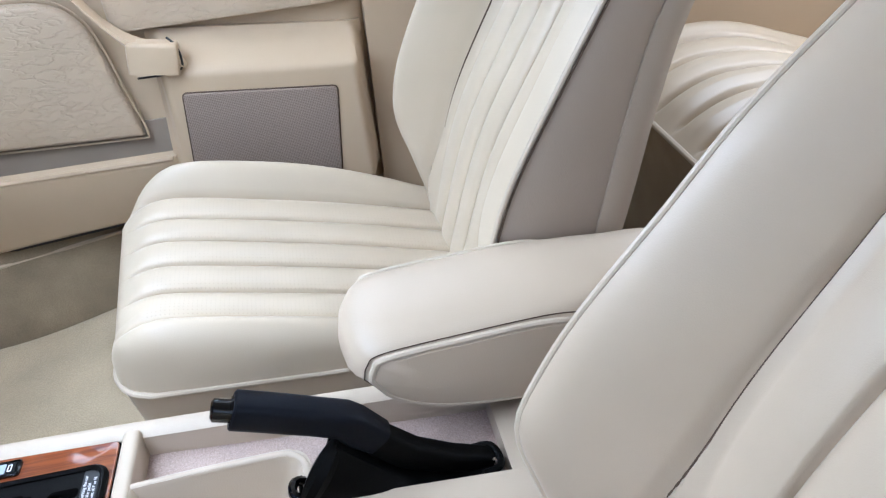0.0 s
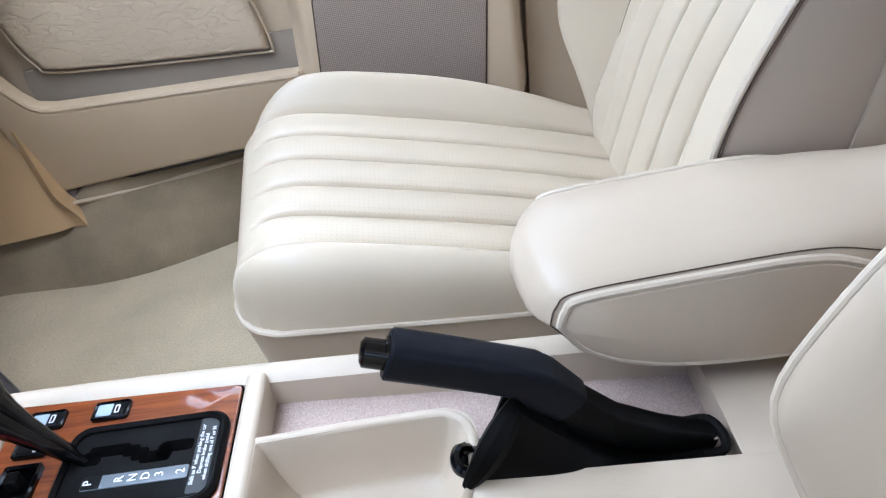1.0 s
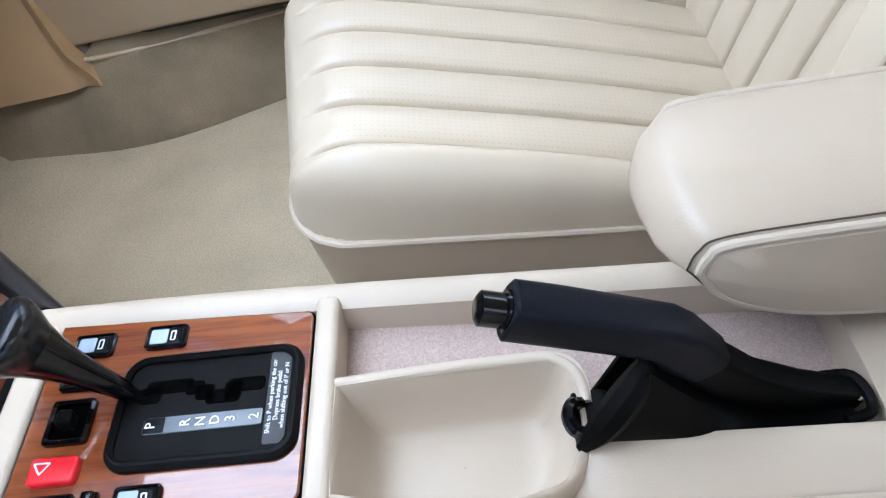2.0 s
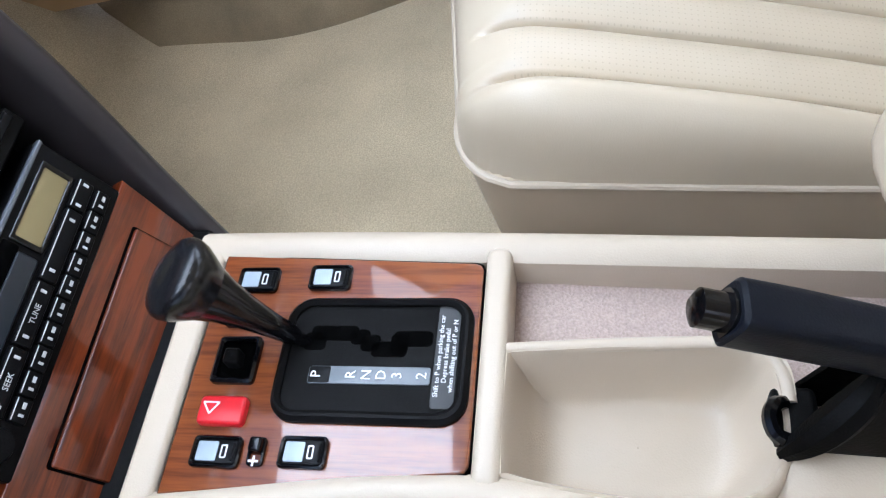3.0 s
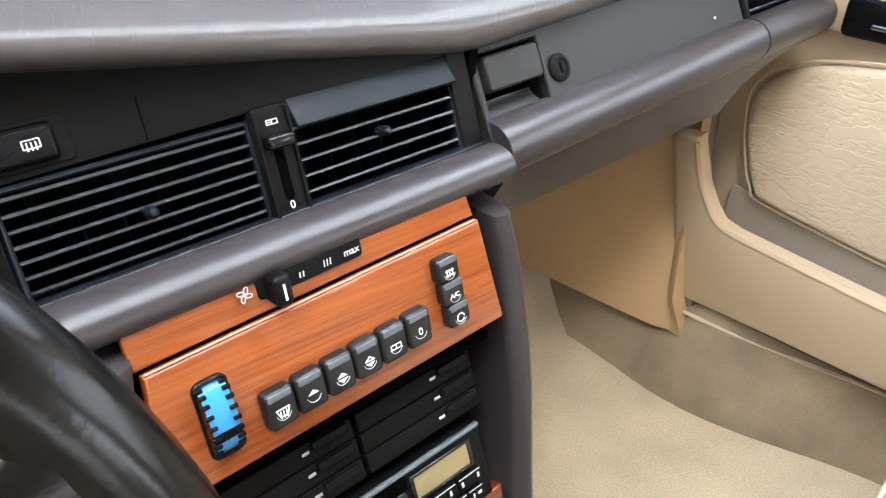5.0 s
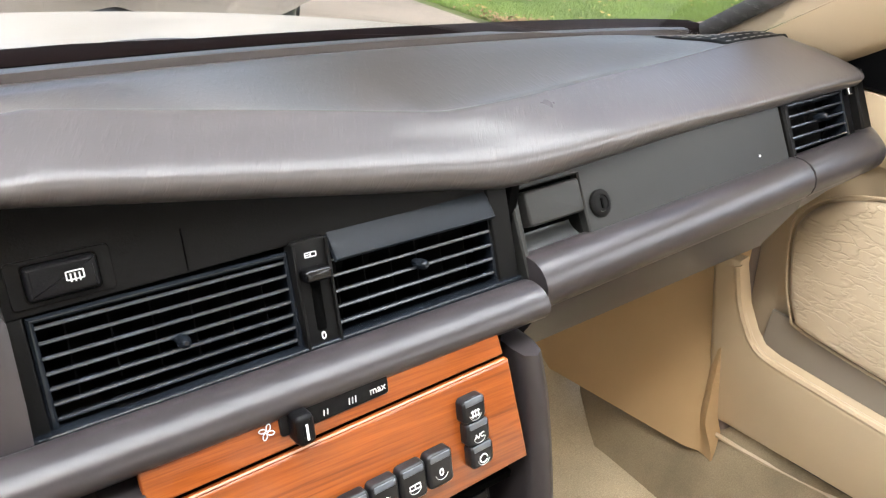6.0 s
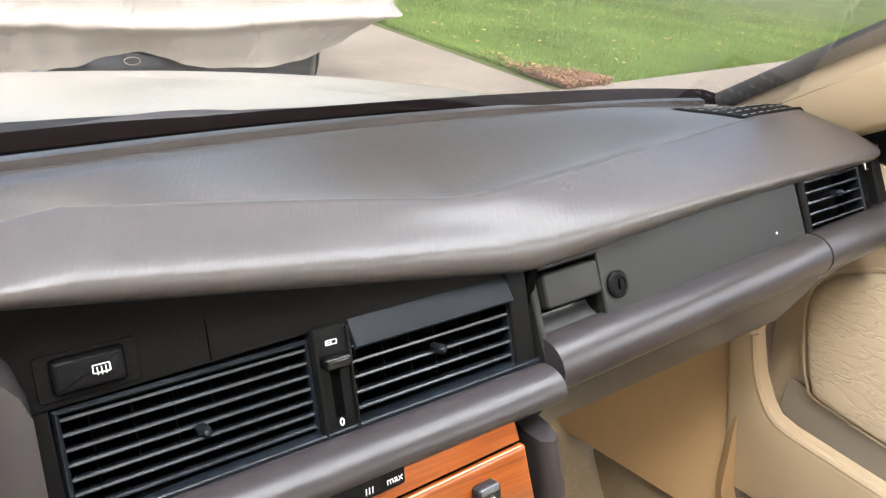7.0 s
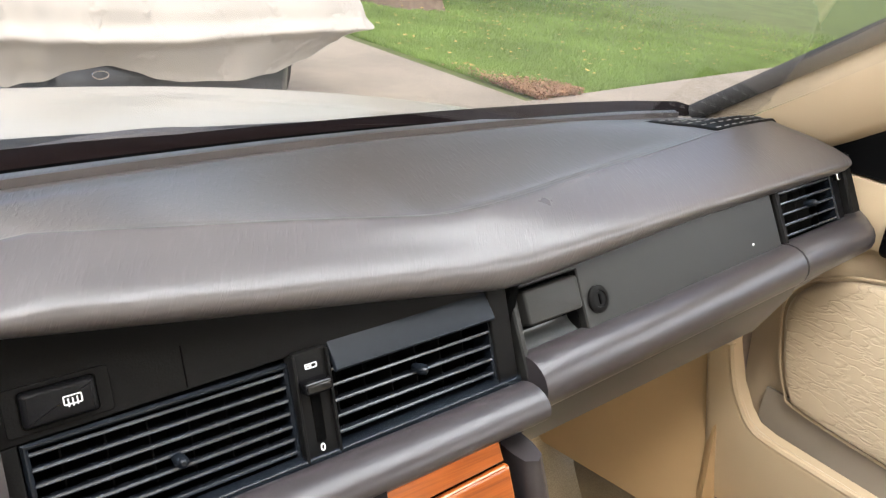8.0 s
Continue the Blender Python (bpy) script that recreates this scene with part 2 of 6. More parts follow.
COVER = wrinkled("white_car_cover_cloth", (0.36, 0.345, 0.32), 0.85, 2.6, (1, 1, 0.5), 0.5, vary=0.06, depth=0.016)
CONCRETE = material("driveway_concrete", (0.30, 0.262, 0.212), 0.9, vary=0.2, grain=0.6, grain_scale=60, patch_scale=1.2, fine=0.2)
SOIL = material("lawn_soil", (0.10, 0.13, 0.035), 0.95, vary=0.25, patch_scale=1.5)
GRASS = material("grass_blade", (0.165, 0.255, 0.058), 0.6, vary=0.35, patch_scale=0.8)
BARK = material("grey_bark", (0.16, 0.12, 0.09), 0.95, vary=0.3, grain=1.0, grain_scale=30, patch_scale=8)
LEAFMULCH = material("brown_mulch", (0.30, 0.18, 0.105), 0.95, vary=0.4, patch_scale=12)


# ---- mesh tools ----
def thing(name, label, category, group="", kind="", at=(0, 0, 0)):
    ob = new(name)
    ob.empty_display_size = 0.05
    ob.location = at
    return tagged(ob, label, category, group, kind)


def part(name, bm, mat, parent=None, label="", flat=False, kind="", angle=40):
    """Links a bmesh as one mesh object under a thing or a part."""
    bmesh.ops.recalc_face_normals(bm, faces=bm.faces)
    me = bpy.data.meshes.new(name)
    bm.to_mesh(me)
    bm.free()
    me.materials.append(mat)
    if not flat:
        me.shade_smooth()
        me.set_sharp_from_angle(angle=radians(angle))
    ob = new(name, me)
    if parent:
        ob.parent = parent
        ob.matrix_parent_inverse = Matrix.Translation(parent.location).inverted()
    return tagged(ob, label, kind=kind)


def basis(o, u, v):
    """A frame at o with x along u, y along v made square, z out of the face."""
    u, v = Vector(u).normalized(), Vector(v)
    w = u.cross(v).normalized()
    v = w.cross(u)
    m = Matrix((u, v, w)).transposed().to_4x4()
    m.translation = o
    return m


def loft(secs, ring=True, caps=True, bm=None):
    bm = bm or bmesh.new()
    rows = [[bm.verts.new(p) for p in s] for s in secs]
    n = len(rows[0])
    for a, b in zip(rows, rows[1:]):
        for i in range(n if ring else n - 1):
            j = (i + 1) % n
            bm.faces.new((a[i], a[j], b[j], b[i]))
    if ring and caps:
        bm.faces.new(rows[0][::-1])
        bm.faces.new(rows[-1])
    return bm


def rounded(w, h, r, n=4, cx=0.0, cy=0.0):
    """A rounded rectangle, anticlockwise."""
    pts = []
    r = min(r, w / 2 - 1e-5, h / 2 - 1e-5)
    for sx, sy, a0 in ((1, 1, 0), (-1, 1, 90), (-1, -1, 180), (1, -1, 270)):
        for k in range(n + 1):
            a = radians(a0 + 90 * k / n)
            pts.append((cx + sx * (w / 2 - r) + r * math.cos(a), cy + sy * (h / 2 - r) + r * math.sin(a)))
    return pts


def shrink(poly, d):
    """The polygon moved inwards by d."""
    out = []
    n = len(poly)
    for i in range(n):
        p, q, s = Vector(poly[i - 1]), Vector(poly[i]), Vector(poly[(i + 1) % n])
        e1, e2 = (q - p), (s - q)
        if e1.length < 1e-7:
            e1 = e2
        if e2.length < 1e-7:
            e2 = e1
        n1, n2 = Vector((-e1.y, e1.x)).normalized(), Vector((-e2.y, e2.x)).normalized()
        k = n1 + n2
        k = k / max(k.length_squared / 2, 0.35)
        out.append(tuple(q + k * d))
    return out


def plate(poly, depth, m=None, bevel=0.001, bm=None, z0=0.0):
    """A polygon raised to a plate from z0 to z0 + depth, with its upper edge rounded."""
    s = [[(x, y, z0) for x, y in poly], [(x, y, z0 + depth - bevel) for x, y in poly]]
    for k in (0.35, 0.75, 1.0):
        a = k * math.pi / 2
        q = shrink(poly, bevel * (1 - math.cos(a)))
        s.append([(x, y, z0 + depth - bevel + bevel * math.sin(a)) for x, y in q])
    b = loft(s)
    if m:
        b.transform(m)
    if bm:
        me = bpy.data.meshes.new("tmp")
        b.to_mesh(me)
        bm.from_mesh(me)
        b.free()
        bpy.data.meshes.remove(me)
        return bm
    return b


def ringplate(outer, inner, depth, m=None, bevel=0.001, z0=0.0):
    """A plate with a hole; outer and inner have the same count."""
    o, i = outer, inner
    s = [[(x, y, z0) for x, y in i], [(x, y, z0) for x, y in o], [(x, y, z0 + depth - bevel) for x, y in o],
         [(x, y, z0 + depth) for x, y in shrink(o, bevel)], [(x, y, z0 + depth) for x, y in shrink(i, -bevel)],
         [(x, y, z0 + depth - bevel) for x, y in i], [(x, y, z0) for x, y in i]]
    bm = loft(s, caps=False)
    bmesh.ops.remove_doubles(bm, verts=bm.verts, dist=1e-6)
    if m:
        bm.transform(m)
    return bm


def join(*bms):
    out = bms[0]
    for b in bms[1:]:
        me = bpy.data.meshes.new("tmp")
        b.to_mesh(me)
        out.from_mesh(me)
        b.free()
        bpy.data.meshes.remove(me)
    return out


def box(sx, sy, sz, m=None, bevel=0.002):
    b = plate(rounded(sx, sy, min(bevel, sx / 3, sy / 3), 2), sz, None, min(bevel, sz / 3), z0=-sz / 2)
    if m:
        b.transform(m)
    return b


def block(x0, x1, y0, y1, z0, z1, bevel=0.003):
    return box(x1 - x0, y1 - y0, z1 - z0, Matrix.Translation(((x0 + x1) / 2, (y0 + y1) / 2, (z0 + z1) / 2)), bevel)


def tube(path, radius, n=10, closed=False, squash=1.0, caps=True):
    """A round rod along a path; radius is a number or one for each point."""
    pts = [Vector(p) for p in path]
    rad = radius if isinstance(radius, (list, tuple)) else [radius] * len(pts)
    secs = []
    t0 = (pts[1] - pts[0]).normalized()
    nrm = t0.orthogonal().normalized()
    for k, p in enumerate(pts):
        a = pts[(k - 1) % len(pts)] if (closed or k) else p
        b = pts[(k + 1) % len(pts)] if (closed or k < len(pts) - 1) else p
        t = (b - a).normalized()
        nrm = (nrm - t * nrm.dot(t)).normalized()
        bi = t.cross(nrm)
        secs.append([p + nrm * rad[k] * math.cos(2 * math.pi * i / n) + bi * rad[k] * squash * math.sin(2 * math.pi * i / n) for i in range(n)])
    if closed:
        secs.append(secs[0])
        bm = loft(secs, caps=False)
        bmesh.ops.remove_doubles(bm, verts=bm.verts, dist=1e-6)
        return bm
    return loft(secs, caps=caps)


def spline(pts, n):
    """A smooth line through the points, n points long."""
    P = [Vector(p) for p in pts]
    P = [2 * P[0] - P[1], *P, 2 * P[-1] - P[-2]]
    out = []
    for k in range(n):
        s = k / (n - 1) * (len(P) - 3)
        i = min(int(s), len(P) - 4)
        t = s - i
        a, b, c, d = P[i:i + 4]
        out.append(0.5 * (2 * b + (c - a) * t + (2 * a - 5 * b + 4 * c - d) * t * t + (3 * b - a - 3 * c + d) * t ** 3))
    return out


def lathe(profile, n=20, m=None):
    """A turned form: profile of (radius, height)."""
    bm = loft([[(r * math.cos(2 * math.pi * i / n), r * math.sin(2 * math.pi * i / n), z) for i in range(n)] for r, z in profile])
    if m:
        bm.transform(m)
    return bm


def sheet(fn, nu, nv, thick=0.0, back=None):
    """A surface fn(u, v), u and v from 0 to 1; thick gives it a back along the normals, back one moved by that vector."""
    bm = bmesh.new()
    g = [[bm.verts.new(fn(i / (nu - 1), j / (nv - 1))) for i in range(nu)] for j in range(nv)]
    for j in range(nv - 1):
        for i in range(nu - 1):
            bm.faces.new((g[j][i], g[j][i + 1], g[j + 1][i + 1], g[j + 1][i]))
    if back:
        h = [[bm.verts.new(p.co + Vector(back)) for p in row] for row in g]
        for j in range(nv - 1):
            for i in range(nu - 1):
                bm.faces.new((h[j][i], h[j + 1][i], h[j + 1][i + 1], h[j][i + 1]))
        loop = lambda k: [*k[0], *[r[-1] for r in k[1:]], *k[-1][-2::-1], *[r[0] for r in k[-2:0:-1]]]
        p, q = loop(g), loop(h)
        for i in range(len(p)):
            j = (i + 1) % len(p)
            bm.faces.new((p[i], q[i], q[j], p[j]))
    elif thick:
        bmesh.ops.recalc_face_normals(bm, faces=bm.faces)
        bmesh.ops.solidify(bm, geom=bm.faces[:], thickness=thick)
    return bm


def smooth(a, b, x):
    t = min(max((x - a) / (b - a), 0.0), 1.0)
    return t * t * (3 - 2 * t)


def letters(text, size, m, mat, parent, align='CENTER', name="lettering", spacing=1.0):
    cu = bpy.data.curves.new("lettering", 'FONT')
    cu.body, cu.size, cu.align_x, cu.align_y, cu.extrude, cu.space_character = text, size, align, 'CENTER', 0.0002, spacing
    cu.resolution_u = 2
    tmp = new("lettering", cu)
    bpy.context.view_layer.update()
    me = bpy.data.meshes.new_from_object(tmp.evaluated_get(bpy.context.evaluated_depsgraph_get()))
    bpy.data.objects.remove(tmp)
    me.transform(m)
    me.materials.clear()
    me.materials.append(mat)
    ob = new(name, me)
    ob.parent = parent
    ob.matrix_parent_inverse = Matrix.Translation(parent.location).inverted()
    return ob


def mark(polys, m, mat, parent, name="symbol", depth=0.0004):
    """A printed sign made of flat polygons."""
    bm = bmesh.new()
    for p in polys:
        lo = [bm.verts.new((x, y, 0)) for x, y in p]
        hi = [bm.verts.new((x, y, depth)) for x, y in p]
        bm.faces.new(hi)
        for i in range(len(p)):
            j = (i + 1) % len(p)
            bm.faces.new((lo[i], lo[j], hi[j], hi[i]))
    bm.transform(m)
    return part(name, bm, mat, parent, flat=True)


def bar(x0, y0, x1, y1, w):
    d = Vector((x1 - x0, y1 - y0))
    k = Vector((-d.y, d.x)).normalized() * w / 2
    return [(x0 + k.x, y0 + k.y), (x0 - k.x, y0 - k.y), (x1 - k.x, y1 - k.y), (x1 + k.x, y1 + k.y)]


def at(x, y, z=0.0, a=0.0):
    return Matrix.Translation((x, y, z)) @ Matrix.Rotation(radians(a), 4, 'Z')


# ---- the car's shell ----
FLOOR = -0.02
SEALGREY = material("grey_rubber", (0.07, 0.065, 0.058), 0.6)


def floor_height(x, y):
    """The tunnel in the middle, the toe board in front."""
    z = FLOOR + 0.16 * (1 - smooth(0.09, 0.17, abs(x)))
    return z + 0.85 * max(0.0, y - 0.545) + 0.012 * smooth(0.40, 0.56, y)


floor = part("floor", sheet(lambda u, v: Vector((-0.76 + 1.52 * u, -1.6 + 2.5 * v, floor_height(-0.76 + 1.52 * u, -1.6 + 2.5 * v))), 96, 120), CARPET, kind="structure",
             label="worn beige carpet over the car's floor and tunnel")
tagged(floor, category="floor")


def sill(side):
    """Carpeted wall of the footwell, folded outwards over the door sill."""
    def fn(u, v):
        y = -1.5 + 2.3 * u
        x = 0.735 - 0.115 * smooth(-0.02, 0.42, y) - 0.01 * smooth(0.40, 0.56, y)
        lean = 0.742 - 0.080 * smooth(0.0, 0.42, y) - x
        cut = 1 - smooth(0.38, 0.41, y)
        prof = [(0.0, -0.07, 0), (0.004, -0.01, 0.05), (0.008, 0.045, 0.5), (0.012, 0.07 + 0.03 * cut, 0.9), (0.020, 0.075 + 0.06 * cut, 1), (0.10, 0.08 + 0.08 * cut, 1)]
        k = v * (len(prof) - 1)
        i = min(int(k), len(prof) - 2)
        a, b = [(p + lean * f, q) for p, q, f in prof[i:i + 2]]
        t = k - i
        return Vector((side * (x + a[0] + (b[0] - a[0]) * t + 0.004 * math.sin(y * 17)), y, a[1] + (b[1] - a[1]) * t + 0.004 * math.sin(y * 9 + 1)))
    return sheet(fn, 80, 21, back=(side * 0.02, 0, -0.01))


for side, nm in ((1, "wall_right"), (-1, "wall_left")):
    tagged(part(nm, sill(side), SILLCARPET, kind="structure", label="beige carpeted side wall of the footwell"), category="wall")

part("trim_sill", tube([(0.742 - 0.080 * smooth(0.0, 0.42, y) + 0.010, y, 0.106) for y in [-0.4 + 0.8 * k / 20 for k in range(21)]], 0.0035, 6), TRIM, kind="structure", label="thin beige edge strip on the door sill")

# kick panel in front of the passenger door, with a raised rear lip
kick = thing("kick_panel", "beige plastic footwell side panel ahead of the door", "kick panel", at=(0.66, 0.45, 0.05))


def kick_fn(u, v):
    y = 0.392 + 0.33 * u
    z = 0.070 + 0.012 * u + 0.45 * v
    lip = 0.017 * (1 - smooth(0.0, 0.06, u))
    foot = 0.018 * (1 - smooth(0.0, 0.16, v)) * (1 - smooth(0, 0.10, u))
    x = 0.660 - 0.075 * u - lip + foot + 0.018 * v
    return Vector((x, y + 0.052 * v * (1 - u) - foot * 0.6, z))


part("panel", sheet(kick_fn, 60, 40, back=(0.03, 0, 0)), KICK, kick)
part("door_seal", tube(spline([(0.694, 0.394, 0.11), (0.688, 0.402, 0.16), (0.684, 0.415, 0.26), (0.687, 0.438, 0.42), (0.69, 0.455, 0.56)], 24), 0.010, 10), material("mauve_grey_seal", (0.20, 0.155, 0.13), 0.7), kick, "mauve-grey rubber door seal")

# firewall, rear bulkhead, roof and pillars
part("wall_front", block(-0.78, 0.78, 0.80, 0.84, -0.1, 0.50), SATIN, kind="structure", label="dark bulkhead behind the dashboard")
part("wall_rear", block(-0.78, 0.78, -1.66, -1.60, -0.1, 0.62), TRIM, kind="structure", label="beige panel behind the rear bench")
roof = part("ceiling", sheet(lambda u, v: Vector((-0.60 + 1.20 * u, -1.45 + 1.42 * v, 1.045 - 0.05 * (2 * u - 1) ** 2 - 0.06 * (2 * v - 1) ** 2)), 20, 20, 0.03), HEADLINER, kind="structure",
            label="cream cloth headliner")


def a_pillar(side):
    secs = []
    for k in range(12):
        t = k / 11
        c = Vector((side * (0.675 - 0.10 * t), 0.505 - 0.56 * t, 0.625 + 0.37 * t))
        secs.append([c + Vector((side * a, b, d)) for a, b, d in ((-0.032, 0.030, -0.008), (-0.022, 0.046, 0.012), (0.03, 0.035, 0.02), (0.04, -0.03, 0.006), (0.030, -0.072, -0.010), (0.008, -0.080, -0.018), (-0.016, -0.060, -0.020))])
    return loft(secs)


for side, nm in ((1, "trim_pillar_right"), (-1, "trim_pillar_left")):
    p = part(nm, a_pillar(side), TRIM, kind="structure", label="beige plastic windscreen pillar cover", angle=70)
    part("seal", tube([(side * (0.642 - 0.10 * k / 11), 0.553 - 0.56 * k / 11, 0.632 + 0.37 * k / 11) for k in range(12)], 0.011, 10), SEALGREY, p, "dark grey rubber windscreen seal")
for side, nm in ((1, "trim_post_right"), (-1, "trim_post_left")):
    part(nm, loft([[(side * (0.70 - 0.09 * t * t), -0.40 - 0.02 * t + 0.078 * c, 0.06 + 0.98 * t) if i == 0 else (side * (0.76 - 0.09 * t * t), -0.40 - 0.02 * t + 0.078 * c, 0.06 + 0.98 * t)
                    for i, c in ((0, -1), (0, 0.6), (0, 1), (1, 1), (1, -1))] for t in [k / 10 for k in range(11)]]), TRIM, kind="structure", label="beige plastic centre pillar cover", angle=60)
part("trim_quarter_right", sheet(lambda u, v: Vector((0.71 - 0.06 * v, -1.6 + 1.15 * u, 0.05 + 0.55 * v)), 10, 10, 0.03), TRIM, kind="structure", label="beige rear door trim")
part("trim_quarter_left", sheet(lambda u, v: Vector((-0.71 + 0.06 * v, -1.6 + 1.15 * u, 0.05 + 0.55 * v)), 10, 10, 0.03), TRIM, kind="structure", label="beige rear door trim")

# windscreen
ws = part("window_1", sheet(lambda u, v: Vector(((-0.64 + 1.28 * u) * (1 - 0.14 * v), 0.602 - 0.10 * (2 * u - 1) ** 2 - 0.585 * v, 0.630 + 0.395 * v)), 24, 12, 0.004), GLASS, kind="structure",
          label="clear windscreen")
ws.visible_shadow = False
part("trim_header", tube([(-0.56 + 1.12 * k / 12, -0.02 - 0.06 * (k / 6 - 1) ** 2, 1.02) for k in range(13)], 0.025, 8), TRIM, kind="structure", label="beige windscreen header trim")

# passenger door
door = thing("door_1", "beige car door with crumpled leather inset and map pocket, closed", "car door", kind="structure", at=(0.70, 0.05, 0.1))


def smooth_poly(poly, n=60):
    P = [Vector((*p, 0)) for p in poly] + [Vector((*poly[0], 0))]
    return [(p.x, p.y) for p in spline(P, n)][:-1]


def padded(poly, m, rise, rings=5):
    """A soft cushion over an outline."""
    secs = []
    c = Vector((sum(p[0] for p in poly) / len(poly), sum(p[1] for p in poly) / len(poly)))
    for k in range(rings + 1):
        a = k / rings
        secs.append([(*(c + (Vector(p) - c) * (1 - 0.07 * a * a)), rise * math.sin(a * math.pi / 2)) for p in poly])
    for s in (0.75, 0.5, 0.25, 0.05):
        secs.append([(*(c + (Vector(p) - c) * s), rise * (1 + 0.25 * (1 - s))) for p in poly])
    bm = loft(secs)
    bm.transform(m)
    return bm


def door_skin(u, v):
    y = -0.335 + 0.765 * u
    z = 0.14 + 0.465 * v
    y += 0.045 * v * smooth(0.8, 1.0, u)
    x = 0.705 - 0.022 * smooth(0.80, 1.0, v)
    edge = min(u, 1 - u) * 0.765
    x += 0.03 * (1 - smooth(0.0, 0.02, edge))
    return Vector((x, y, z))


part("door_trim", sheet(door_skin, 60, 40, back=(0.03, 0, 0)), TRIM, door)
part("door_shell", block(0.742, 0.79, -0.36, 0.46, 0.10, 0.58), PAINT, door)
part("window_frame", tube([(0.745, 0.40, 0.60), (0.66, -0.06, 0.98), (0.64, -0.40, 1.01), (0.72, -0.40, 0.60)], 0.014, 6), SEAL, door, "black rubber window surround")
part("mirror_cover", plate([(-0.07, 0.0), (0.10, 0.0), (0.10, 0.02), (-0.03, 0.09), (-0.07, 0.09)], 0.012, basis((0.690, 0.345, 0.608), (0, -1, 0), (-0.12, 0, 1)), 0.003), BLACK, door, "black plastic mirror corner cover")
win = part("window_pane", sheet(lambda u, v: Vector((0.715 - 0.09 * v, 0.42 - 0.84 * u - 0.45 * v * (1 - u), 0.60 + 0.38 * v)), 8, 8, 0.004), GLASS, door)
win.visible_shadow = False

# crumpled leather inset in the front of the door
DOORM = basis((0.696, 0.0, 0.0), (0, 1, 0), (-0.02, 0, 1)) @ Matrix.Diagonal((1, 1, -1, 1))
INSET = [(0.036, 0.292), (0.19, 0.300), (0.330, 0.310), (0.354, 0.324), (0.374, 0.370), (0.386, 0.422), (0.380, 0.450), (0.357, 0.474), (0.31, 0.494), (0.22, 0.510), (0.12, 0.508), (0.075, 0.478), (0.058, 0.43), (0.048, 0.37), (0.038, 0.32)]
part("leather_inset", padded(smooth_poly(INSET, 96), DOORM, 0.014), DOORSKIN, door, "crumpled cream leather inset")
big = [(0.2 + (y - 0.2) * 1.03, 0.40 + (z - 0.40) * 1.05) for y, z in INSET]
part("inset_moulding", tube([DOORM @ Vector((x, y, 0.004)) for x, y in smooth_poly(big, 90)], 0.0018, 8, closed=True), TRIM, door)
# upper trim over the inset, with its own swell
part("upper_trim", sheet(lambda u, v: Vector((0.690 - 0.016 * math.sin(math.pi * min(v * 1.3, 1.0) * 0.5), -0.33 + 0.77 * u + 0.03 * v * u, 0.530 + 0.075 * v)), 40, 10, back=(0.03, 0, 0)), TRIM, door)
part("upper_inset", padded(rounded(0.34, 0.075, 0.02, 4, -0.135, 0.490), DOORM, 0.010), DOORSKIN, door, "crumpled cream leather strip over the armrest")

# map pocket: its front wall rises into a post ahead of the inset
POCKM = basis((0.700, 0.014, 0.125), (0, 1, 0), (-0.22, 0, 1)) @ Matrix.Diagonal((1, 1, -1, 1))
pock = [(-0.02, 0.034), (0.10, 0.028), (0.25, 0.015), (0.385, 0.001), (0.402, 0.006), (0.408, 0.022), (0.418, 0.12), (0.432, 0.235), (0.436, 0.26), (0.398, 0.268), (0.394, 0.25), (0.382, 0.205), (0.366, 0.172), (0.352, 0.155), (0.33, 0.150), (0.25, 0.148), (0.10, 0.146), (-0.02, 0.144)]
part("map_pocket", plate([(p.x, p.y) for p in [Vector(q) for q in pock]], 0.022, POCKM, 0.010), TRIM, door, "long moulded map pocket", angle=60)
part("pocket_lip", tube(spline([POCKM @ Vector((x, y, 0.017)) for x, y in ((-0.015, 0.142), (0.10, 0.144), (0.25, 0.146), (0.33, 0.148), (0.356, 0.156), (0.372, 0.176), (0.388, 0.21), (0.40, 0.262))], 48), 0.0055, 8), TRIM, door)
part("pocket_lining", block(0.694, 0.700, 0.0, 0.385, 0.19, 0.31, 0.001), material("grey_brown_lining", (0.26, 0.21, 0.155), 0.8, vary=0.1), door, "grey-brown pocket lining")


# armrest and speaker housing
def arm(u, v):
    y = -0.322 + 0.320 * u
    z = 0.165 + 0.285 * v - 0.035 * (1 - u) * v
    ledge = 1 - smooth(0.80, 1.0, v) * 0.85
    out = 0.072 * smooth(0.0, 0.06, v) * ledge * smooth(0.0, 0.06, u) * (1 - smooth(0.92, 1.0, u) * (0.35 + 0.65 * smooth(0.3, 0.7, v)))
    return Vector((0.706 - out, y, z))


part("armrest", sheet(arm, 60, 60, back=(0.02, 0, 0)), TRIM, door, "moulded beige door armrest")
SPK = basis((0.6345, -0.150, 0.283), (0, 1, 0.11), (0.0, 0, 1)) @ Matrix.Diagonal((1, 1, -1, 1))
part("speaker_frame", ringplate(rounded(0.228, 0.146, 0.008), rounded(0.224, 0.142, 0.006), 0.0025, SPK), SEAM, door)
gr = part("speaker_grille", plate(rounded(0.224, 0.142, 0.006), 0.0045, SPK, 0.002), GRILLE, door, "brown perforated speaker grille")
# pull handle, running forward and up from the armrest
HANDLE = [(0.6265, -0.050, 0.4215), (0.627, -0.026, 0.428), (0.629, 0.004, 0.446), (0.633, 0.034, 0.478), (0.640, 0.062, 0.515), (0.655, 0.095, 0.556), (0.672, 0.125, 0.59)]
